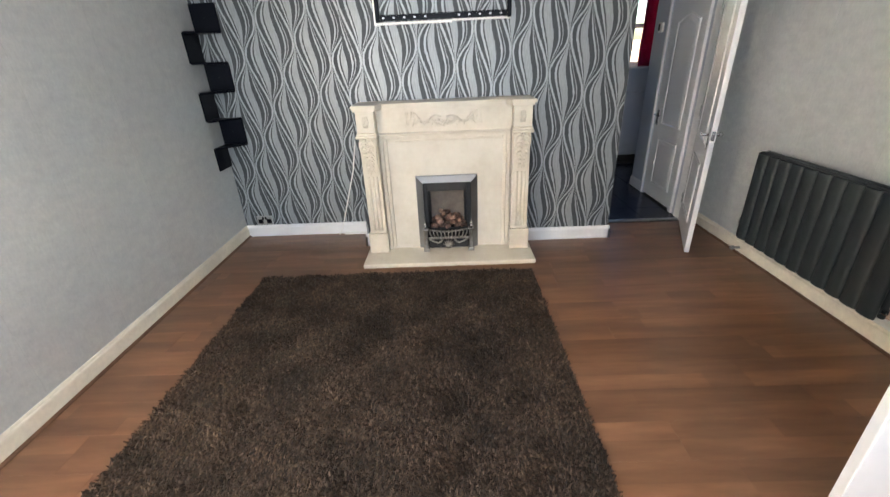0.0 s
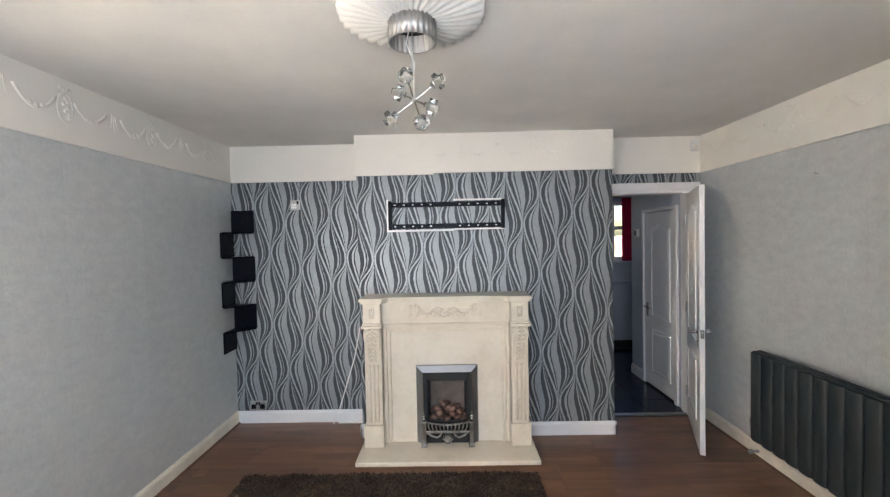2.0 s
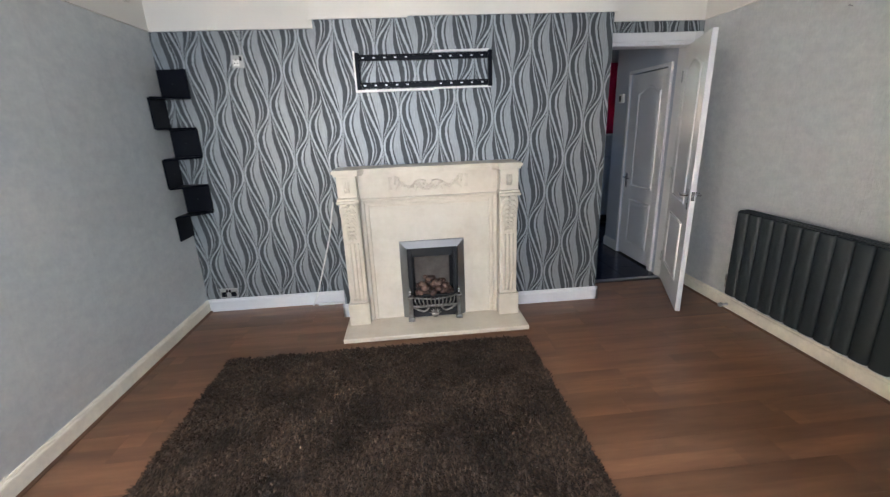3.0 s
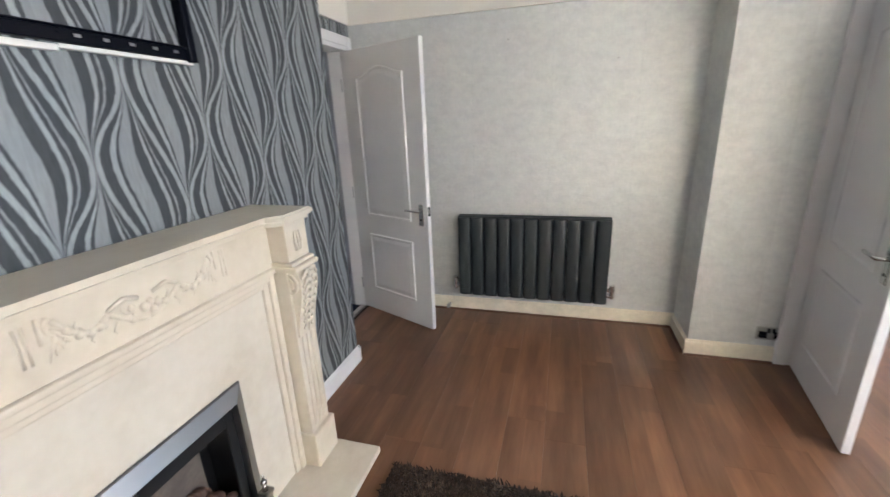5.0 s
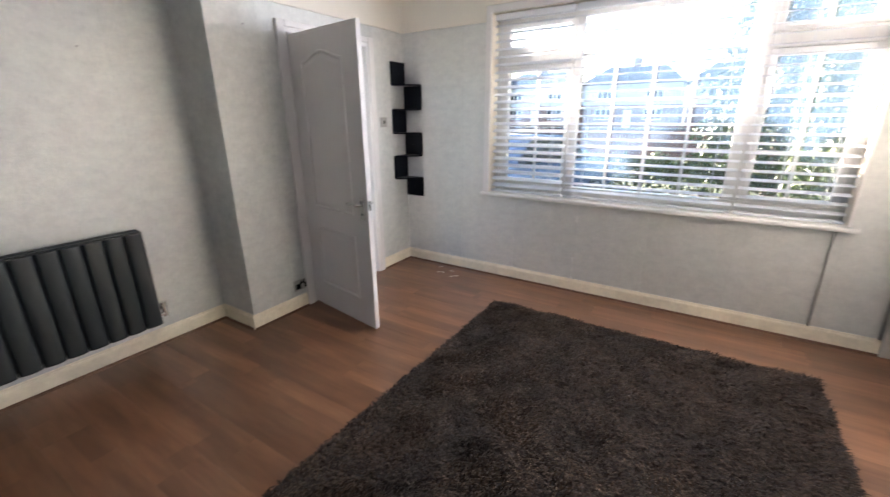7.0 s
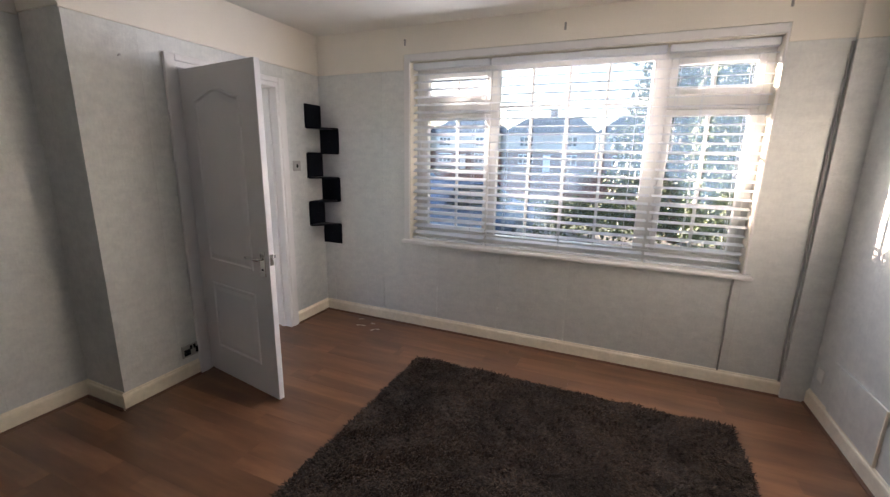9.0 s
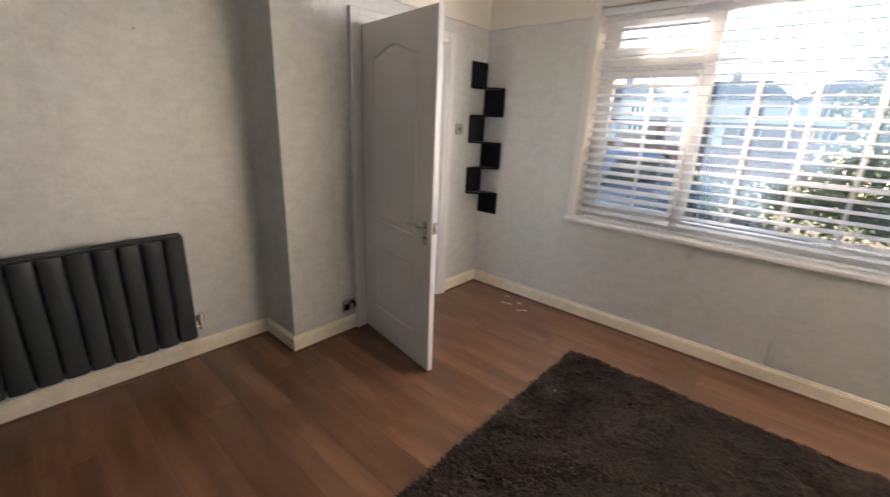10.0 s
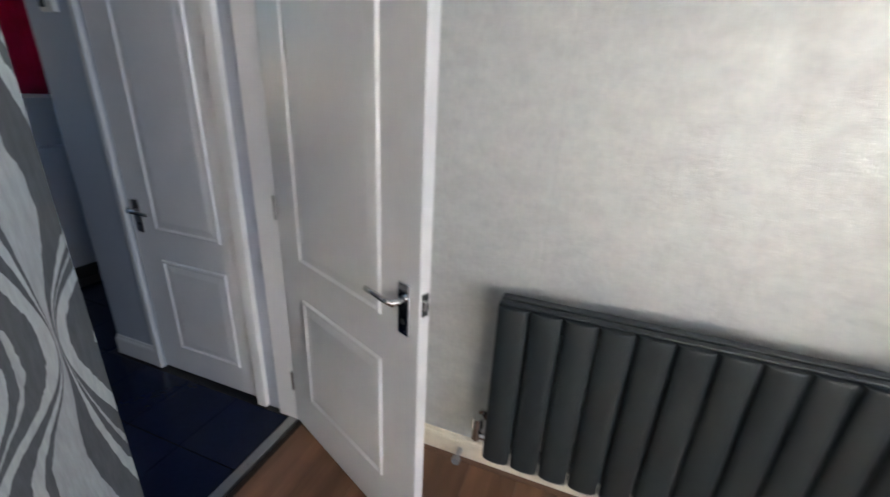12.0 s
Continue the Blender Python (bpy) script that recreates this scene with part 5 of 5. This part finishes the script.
for k, d in enumerate(((0.088, -0.01, 0.064), (-0.09, 0.01, -0.062), (-0.064, 0.06, 0.05), (0.066, -0.06, -0.045), (-0.032, 0.03, 0.104), (0.027, -0.04, -0.092))):
    d = Vector(d) / 1.12
    arm = part("arm", cyl(bmesh.new(), hub, hub + d * 0.82, 0.0035, n=8), M_DARKCHROME, lamp)
    part("socket_cup", cyl(bmesh.new(), hub + d * 0.78, hub + d * 0.92, 0.007, n=10), M_SATIN, arm)
    bm = bmesh.new()
    rot = d.normalized().to_track_quat("Z", "Y").to_matrix()
    m4 = Matrix.Translation(hub + d * 1.12) @ rot.to_4x4()
    bmesh.ops.create_cube(bm, size=0.058, matrix=m4)
    bmesh.ops.bevel(bm, geom=bm.edges[:], offset=0.019, segments=3, affect="EDGES")
    part("glass_shade", bm, M_CRYSTAL, arm, "clear glass cube shade", smooth=True)


# ---- kitchen beyond the back wall ----
KX0, KX1, KY0, KY1, KC = 1.0, 4.0, YB + 0.12, 6.6, 2.42
kfloor = piece_of_setting("kitchen_floor", B(KX0, KX1, YB + 0.03, KY1, -0.12, -0.008), M_IRON, "dark blue glossy tiled kitchen floor", "floor")
piece_of_setting("kitchen_ceiling", B(KX0, KX1, KY0, KY1, KC, KC + 0.1), M_CEIL, "white kitchen ceiling", "ceiling")
bm = bmesh.new()
box(bm, 2.55, 2.63, KY0, 4.46, -0.01, KC), box(bm, 2.55, 2.63, 5.105, 5.42, -0.01, KC), box(bm, 2.55, 2.63, 4.46, 5.105, 1.875, KC)
box(bm, 2.63, KX1, 5.30, 5.42, -0.01, KC), box(bm, 2.63, 2.70, 4.40, 5.30, -0.01, KC)
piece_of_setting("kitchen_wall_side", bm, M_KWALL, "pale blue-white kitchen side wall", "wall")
bm = bmesh.new()
WK0, WK1, ZK0, ZK1 = 2.15, 3.45, 1.235, 2.12
box(bm, KX0, WK0, KY1, KY1 + 0.2, -0.12, KC), box(bm, WK1, KX1, KY1, KY1 + 0.2, -0.12, KC)
box(bm, WK0, WK1, KY1, KY1 + 0.2, -0.12, ZK0), box(bm, WK0, WK1, KY1, KY1 + 0.2, ZK1, KC)
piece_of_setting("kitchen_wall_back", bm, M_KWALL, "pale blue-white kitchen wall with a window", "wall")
bm = bmesh.new()
box(bm, KX0 - 0.1, KX0, KY0, KY1 + 0.2, -0.12, KC), box(bm, KX1, KX1 + 0.1, KY0, KY1 + 0.2, -0.12, KC), box(bm, XA + 0.12, KX1, KY0 - 0.12, KY0, -0.12, KC)
piece_of_setting("kitchen_wall_far", bm, M_KWALL, "pale kitchen walls closing the room", "wall")
kw = thing("window_2", pose((WK0 + WK1) / 2, KY1 + 0.08, ZK0), "white kitchen window over the wall", "window", kind="structure")
w2, h2 = (WK1 - WK0) / 2, ZK1 - ZK0
for q in ((-w2, -w2 + 0.06, 0.0, h2), (w2 - 0.06, w2, 0.0, h2), (-w2 + 0.06, w2 - 0.06, 0.0, 0.07), (-w2 + 0.06, w2 - 0.06, h2 - 0.06, h2),
          (-0.04, 0.04, 0.07, h2 - 0.06), (-w2 + 0.06, -0.04, 0.47, 0.52), (0.04, w2 - 0.06, 0.47, 0.52)):
    part("frame_bar", B(q[0], q[1], -0.03, 0.03, q[2], q[3], bev=0.005, seg=1), M_UPVC, kw)
g = part("pane", B(-w2 + 0.05, w2 - 0.05, -0.003, 0.003, 0.06, h2 - 0.05), M_GLASS, kw)
g.visible_shadow = False
part("sill", B(-w2 - 0.05, w2 + 0.05, -0.14, -0.03, -0.01, 0.018, bev=0.005), M_GLOSS, kw)


def curtain(x0, x1, y, z0, z1, label):
    c = thing("curtain", pose((x0 + x1) / 2, y, z0), label, "curtain")
    bm = bmesh.new()
    n = 40
    w = x1 - x0
    rows = []
    for j in range(9):
        z = (z1 - z0) * j / 8
        rows.append([bm.verts.new((-w / 2 + w * i / n, 0.022 * math.sin(i * 1.15 + 0.4 * math.sin(j)) * (1.2 - 0.05 * j), z)) for i in range(n + 1)])
    for a, b in zip(rows, rows[1:]):
        for i in range(n):
            bm.faces.new((a[i], a[i + 1], b[i + 1], b[i]))
    bmesh.ops.solidify(bm, geom=bm.faces[:], thickness=0.004)
    part("cloth", bm, M_RED, c, smooth=True)
    return c


curtain(2.90, 3.15, KY1 - 0.07, 1.25, 2.16, "deep red gathered curtain drawn aside at the kitchen window")
part("curtain_pole", cyl(bmesh.new(), (-0.75, -0.15, h2 + 0.05), (0.75, -0.15, h2 + 0.05), 0.010, n=10), M_STEEL, kw)
skirting("baseboard", 2.55, 5.105, 2.55, 5.42, M_GLOSS, "white kitchen skirting board", False)
bm = B(2.525, 2.55, 4.42, 4.47, 0, 1.90, bev=0.003)
box(bm, 2.53, 2.55, 5.095, 5.125, 0, 1.90, bev=0.003), box(bm, 2.53, 2.55, 4.47, 5.095, 1.868, 1.90, bev=0.003)
piece_of_setting("door_frame", bm, M_GLOSS, "white frame round the cupboard door", "door frame")
th = thing("thermostat", pose(2.548, 5.25, 1.65), "small white wall thermostat with a dark dial", "thermostat")
part("body", B(-0.022, 0, -0.04, 0.04, -0.045, 0.045, bev=0.004), M_PLASTIC, th)
part("dial", B(-0.026, -0.022, 0.0, 0.032, -0.03, 0.03, bev=0.001, seg=1), M_IRON, th)
un = thing("kitchen_unit", pose(3.0, KY1, 0), "white kitchen base unit under the window", "cabinet")
part("body", B(-1.2, 0.9, -0.10, 0, 0.10, 0.90, bev=0.003), M_KWALL, un)
part("worktop", B(-1.22, 0.92, -0.12, 0, 0.90, 0.93, bev=0.006), M_KWALL, un)
part("plinth", B(-1.2, 0.9, -0.06, 0, -0.008, 0.098), M_IRON, un, "black plinth")

# ---- hall beyond the side wall ----
piece_of_setting("hall_floor", B(XP + 0.0, 3.7, -0.05, 1.73, -0.12, -0.006), M_PLANK, "brown hall floor", "floor")
piece_of_setting("hall_ceiling", B(XP + 0.14, 3.7, -0.28, 1.73, ZC, ZC + 0.1), M_CEIL, "white hall ceiling", "ceiling")
bm = bmesh.new()
box(bm, 3.6, 3.7, -0.28, 1.73, -0.12, ZC)
box(bm, XP + 0.14, 2.60, -0.28, 0, -0.12, ZC), box(bm, 3.46, 3.6, -0.28, 0, -0.12, ZC), box(bm, 2.60, 3.46, -0.28, 0, 2.05, ZC)
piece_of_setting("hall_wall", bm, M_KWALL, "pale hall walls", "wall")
fd = thing("front_door", pose(3.03, -0.10, 0), "white front door with a column of glazed panes", "door", kind="structure")
bm = bmesh.new()
for q in ((-0.43, -0.09, 0, 2.05), (0.09, 0.43, 0, 2.05), (-0.09, 0.09, 0, 0.8), (-0.09, 0.09, 1.85, 2.05), (-0.09, 0.09, 1.12, 1.2), (-0.09, 0.09, 1.5, 1.58)):
    box(bm, q[0], q[1], -0.025, 0.025, q[2], q[3])
part("slab", bm, M_UPVC, fd)
for z0, z1 in ((0.8, 1.12), (1.2, 1.5), (1.58, 1.85)):
    part("pane", B(-0.09, 0.09, -0.003, 0.003, z0, z1), M_FROST, fd)


# ---- outside ----
M_GRASS = painted("lawn", (0.055, 0.085, 0.03), 0.9, 0.25, 1.5, 0.4)
M_ROAD = painted("asphalt", (0.055, 0.055, 0.058), 0.85, 0.12, 0.8, 0.4)
M_PAVE = painted("paving_slabs", (0.12, 0.118, 0.115), 0.85, 0.1, 1.2, 0.3)
M_BRICK = painted("red_brown_brick", (0.24, 0.13, 0.10), 0.85, 0.15, 2.0, 0.3)
M_RENDER = painted("white_render", (0.66, 0.65, 0.62), 0.8, 0.05, 0.7, 0.2)
M_TILE = painted("grey_roof_tile", (0.10, 0.095, 0.10), 0.75, 0.15, 1.0, 0.4)
M_CARBLUE = painted("blue_car_paint", (0.13, 0.19, 0.30), 0.22, 0.03, 2.0, 0.0)
M_CARRED = painted("red_car_paint", (0.45, 0.02, 0.03), 0.25, 0.03, 2.0, 0.0)
M_TYRE = painted("tyre_rubber", (0.02, 0.02, 0.02), 0.8, 0.1, 9.0, 0.2)
M_DGLASS = painted("dark_car_glass", (0.02, 0.025, 0.03), 0.08, 0.05, 4.0, 0.0)
M_BARK = painted("bark", (0.09, 0.06, 0.04), 0.9, 0.2, 14.0, 0.5)
M_CONIFER = leaf_mat("conifer_foliage", (0.018, 0.036, 0.014), (0.075, 0.105, 0.035))
M_LAUREL = leaf_mat("laurel_foliage", (0.02, 0.045, 0.012), (0.10, 0.13, 0.03))
M_YELLOW = leaf_mat("yellowing_foliage", (0.20, 0.20, 0.02), (0.42, 0.36, 0.04))
GZ = -0.30
piece_of_setting("ground", B(-300, 300, -400, 120, GZ - 0.5, GZ - 0.02), M_GRASS, "grass ground reaching far away", "ground")
piece_of_setting("driveway", B(-6, 9, -5.6, -0.28, GZ - 0.05, GZ), M_PAVE, "grey paved front drive", "paving")
piece_of_setting("pavement", B(-120, 120, -7.6, -5.6, GZ - 0.05, GZ + 0.01), M_PAVE, "grey slab pavement", "pavement")
piece_of_setting("road", B(-120, 120, -14.0, -7.6, GZ - 0.05, GZ - 0.10 + 0.05), M_ROAD, "grey asphalt street", "road")
piece_of_setting("pavement", B(-120, 120, -16.0, -14.0, GZ - 0.05, GZ + 0.01), M_PAVE, "grey slab pavement", "pavement")


gw = thing("garden_wall", pose(0, -16.2, GZ), "low red-brown brick wall along the far pavement", "wall")
part("brickwork", B(-45, 45, -0.11, 0.11, -0.05, 1.05, bev=0.01), M_BRICK, gw)
part("coping", B(-45.05, 45.05, -0.15, 0.15, 1.05, 1.13, bev=0.01), M_PAVE, gw, "grey coping stones")


def house(x, y, w, h, label):
    d = 7.0
    hs = thing("house", pose(x, y, GZ), label, "house", "houses across the street")
    part("wall", B(-w / 2, w / 2, -d, 0, 0, h * 0.52), M_BRICK, hs, "brown brick lower wall")
    part("wall", B(-w / 2, w / 2, -d, 0, h * 0.52, h), M_RENDER, hs, "white rendered upper wall")
    bm = bmesh.new()
    e, r = 0.4, 2.1
    vs = [bm.verts.new(p) for p in ((-w / 2 - e, e, h - 0.1), (w / 2 + e, e, h - 0.1), (w / 2 + e, -d - e, h - 0.1), (-w / 2 - e, -d - e, h - 0.1), (-w / 2 + 2.2, -d / 2, h + r), (w / 2 - 2.2, -d / 2, h + r))]
    for f in ((0, 1, 5, 4), (1, 2, 5), (2, 3, 4, 5), (3, 0, 4), (3, 2, 1, 0)):
        bm.faces.new([vs[i] for i in f])
    roof = part("roof", bm, M_TILE, hs)
    part("chimney", B(-0.45, 0.45, -d / 2 - 0.35, -d / 2 + 0.35, h + r - 0.5, h + r + 0.9, bev=0.03), M_BRICK, roof)
    for wx in (-w / 4, w / 4):
        for z0, ww in ((0.9, 1.9), (h * 0.52 + 0.55, 1.7)):
            wd = part("window", B(wx - ww / 2, wx + ww / 2, 0.0, 0.06, z0, z0 + 1.25), M_UPVC, hs)
            for k in (-1, 0, 1):
                part("pane", B(wx + k * ww / 3 - ww / 6 + 0.05, wx + k * ww / 3 + ww / 6 - 0.05, 0.06, 0.07, z0 + 0.08, z0 + 1.17), M_DGLASS, wd)
    part("door", B(-0.45, 0.45, 0, 0.05, 0, 2.05), M_UPVC, hs)
    return hs


for i, hx in enumerate((-36, -25, -13.5, -2.5, 8.5, 20, 31)):
    house(hx * 1.05, -52 - (i % 2) * 1.2, 11.0, 5.0, "semi-detached house with white upper storey and hipped roof")


def car(x, y, turn, paint, label):
    c = thing("car", pose(x, y, GZ - 0.05, 0, 0, turn), label, "car")
    side = [(-2.0, 0.35), (-2.05, 0.75), (-1.85, 0.92), (-1.15, 0.98), (-0.55, 1.42), (0.75, 1.46), (1.45, 1.05), (1.95, 0.98), (2.05, 0.6), (2.0, 0.35)]
    bm = extrude_poly(bmesh.new(), side, "y", -0.85, 0.85)
    for v in bm.verts:
        if v.co.z > 1.0:
            v.co.y *= 0.80
    bmesh.ops.bevel(bm, geom=bm.edges[:], offset=0.05, segments=2, affect="EDGES")
    body = part("body", bm, paint, c, smooth=True)
    for s in (-1, 1):
        bm = extrude_poly(bmesh.new(), [(-0.95, 1.02), (-0.5, 1.36), (0.7, 1.39), (1.25, 1.05)], "y", s * 0.78, s * 0.80)
        for v in bm.verts:
            v.co.y += s * (0.075 if v.co.z < 1.1 else -0.085)
        part("side_window", bm, M_DGLASS, body)
        for wx in (-1.3, 1.3):
            wh = part("wheel", cyl(bmesh.new(), (wx, s * 0.66, 0.31), (wx, s * 0.87, 0.31), 0.31, n=24), M_TYRE, c)
            part("rim", cyl(bmesh.new(), (wx, s * 0.86, 0.31), (wx, s * 0.885, 0.31), 0.20, n=18), M_STEEL, wh)
        part("headlight", ball(bmesh.new(), (-1.98, s * 0.62, 0.78), 0.11, 0.5, 1.2, 0.7), M_CHROME, c, smooth=True)
    bm = extrude_poly(bmesh.new(), [(-1.13, 1.02), (-0.60, 1.41), (-0.62, 1.43), (-1.16, 1.04)], "y", -0.68, 0.68)
    part("windscreen", bm, M_DGLASS, body)
    return c


car(2.7, -4.1, 75, M_CARBLUE, "blue hatchback parked on the drive")
car(6.5, -9.2, 2, M_CARRED, "red hatchback parked in the street")


def leaves(count, spread, size, seed, shape):
    """Many small folded leaves in a cloud whose outline the shape gives."""
    rng = np.random.default_rng(seed)
    p = shape(rng, count)
    d = rng.normal(size=(count, 3))
    d /= np.linalg.norm(d, axis=1)[:, None]
    e = np.cross(d, rng.normal(size=(count, 3)))
    e /= np.linalg.norm(e, axis=1)[:, None]
    s = rng.uniform(0.6, 1.3, count)[:, None] * size
    v = np.stack([p - d * s, p + e * s * 0.45, p + d * s, p - e * s * 0.45], 1).reshape(-1, 3)
    me = bpy.data.meshes.new("crown")
    me.from_pydata(v.tolist(), [], (np.arange(count * 4).reshape(-1, 4)).tolist())
    return me


def cone_shape(h, r):
    def f(rng, n):
        q = rng.uniform(0, 1, n) ** 1.4
        a = rng.uniform(0, 2 * np.pi, n)
        rad = r * (1 - q) ** 0.8 * (0.62 + 0.38 * rng.uniform(0, 1, n)) * (1 + 0.22 * np.sin(a * 5 + q * 31) + 0.12 * np.sin(q * 60))
        return np.stack([np.cos(a) * rad, np.sin(a) * rad, 0.4 + q * h], 1)
    return f


def mound_shape(w, d, h):
    def f(rng, n):
        a, b = rng.uniform(-1, 1, n), rng.uniform(-1, 1, n)
        top = h * (0.82 + 0.12 * np.sin(a * 9) * np.cos(b * 4) + 0.06 * np.sin(a * 23))
        z = top * rng.uniform(0, 1, n) ** 0.45
        return np.stack([a * w / 2, b * d / 2 * (1.05 - 0.3 * z / h), z + 0.05], 1)
    return f


def tree(x, y, h, r, mat, count, seed, label):
    t = thing("tree", pose(x, y, GZ), label, "tree")
    bm = cyl(bmesh.new(), (0, 0, -0.05), (0, 0, h * 0.9), 0.16, 0.03, n=10)
    rng = random.Random(seed)
    for k in range(26):
        a, z = rng.uniform(0, 6.28), h * rng.uniform(0.08, 0.85)
        l = r * (1 - z / h) * 0.85
        tube(bm, [(0, 0, z), (math.cos(a) * l * 0.5, math.sin(a) * l * 0.5, z + 0.12), (math.cos(a) * l, math.sin(a) * l, z + 0.05)], 0.03, 5, taper=True)
    part("trunk", bm, M_BARK, t)
    me = leaves(count, r, 0.07, seed, cone_shape(h, r))
    me.materials.append(mat)
    cr = new("crown", me)
    cr.parent = t
    tagged(cr, kind="stuff")
    return t


def hedge(x, y, w, d, h, mat, count, seed, label, name="hedge"):
    me = leaves(count, 1, 0.055, seed, mound_shape(w, d, h))
    me.materials.append(mat)
    ob = new(name, me)
    ob.matrix_basis = pose(x, y, GZ)
    return tagged(ob, label, "hedge", kind="stuff")


tree(-1.45, -7.2, 8.0, 1.5, M_CONIFER, 26000, 3, "tall dark green conifer by the drive")
hedge(-3.3, -4.2, 4.2, 1.3, 3.8, M_LAUREL, 28000, 4, "tall dark evergreen hedge at the garden edge")
hedge(-2.35, -3.5, 0.5, 0.4, 2.0, M_YELLOW, 700, 6, "shrub with yellow leaves before the hedge", "shrub")
hedge(1.0, -6.0, 4.4, 0.6, 1.0, M_LAUREL, 6000, 8, "low clipped hedge along the pavement")
# out of view; added to block the lower part of the sunlight
hedge(7.6, -5.0, 5.0, 1.2, 2.9, M_LAUREL, 34000, 9, "unseen tall hedge that cuts off the low sun")


fence = thing("garden_fence", pose(2.5, 9.4, GZ), "weathered brown board fence behind the kitchen", "fence")
M_FENCE = painted("weathered_board", (0.20, 0.155, 0.13), 0.85, 0.2, 6.0, 0.4)
for k in range(30):
    part("board", B(-2.4 + k * 0.16, -2.4 + k * 0.16 + 0.15, -0.01 * (k % 2), 0.015 - 0.01 * (k % 2), 0.0, 1.9 + random.uniform(-0.01, 0.01)), M_FENCE, fence)
for z in (0.4, 1.5):
    part("rail", B(-2.4, 2.4, 0.016, 0.06, z, z + 0.08), M_FENCE, fence)


# ---- laminate planks and kitchen tiles ----
def plank_mesh(l, w):
    bm = bmesh.new()
    c = 0.0003
    lo = [bm.verts.new(p) for p in ((0, 0, -0.011), (l, 0, -0.011), (l, w, -0.011), (0, w, -0.011))]
    mid = [bm.verts.new((p.co.x, p.co.y, -c)) for p in lo]
    hi = [bm.verts.new(p) for p in ((c, c, 0), (l - c, c, 0), (l - c, w - c, 0), (c, w - c, 0))]
    for a, b in ((lo, mid), (mid, hi)):
        for k in range(4):
            bm.faces.new((a[k], a[(k + 1) % 4], b[(k + 1) % 4], b[k]))
    bm.faces.new(hi)
    me = bpy.data.meshes.new("plank")
    bm.to_mesh(me)
    bm.free()
    me.materials.append(M_PLANK)
    return me


PL, PW = 1.29, 0.192
plank_kinds = {}
rng = random.Random(11)
y = 0.004
while y < YB - 0.002:
    w = min(PW, YB - 0.002 - y)
    x = XL + 0.004 - rng.uniform(0.15, 0.95) * PL
    while x < XA - 0.004:
        a, b = max(x, XL + 0.004), min(x + PL, (XA if y + w > 1.84 else XP + 0.10) - 0.004)
        if b - a > 0.02:
            key = (round(b - a, 3), round(w, 3))
            if key not in plank_kinds:
                plank_kinds[key] = plank_mesh(b - a - 0.0004, w - 0.0004)
            p = new("plank", plank_kinds[key])
            p.parent = floor
            p.matrix_basis = pose(a, y, 0)
        x += PL
    y += PW

tile_me = plank_mesh(0.296, 0.296)
tile_me.name = "tile"
tile_me.materials.clear()
tile_me.materials.append(M_NAVY)
for i in range(8):
    for j in range(7):
        tx, ty = 1.62 + i * 0.3, YB + 0.075 + j * 0.3
        if ty + 0.3 < KY1 + 0.05 and not (tx + 0.3 > 2.55 and ty < 5.42):
            p = new("tile", tile_me)
            p.parent = kfloor
            p.matrix_basis = pose(tx, ty, 0.001)
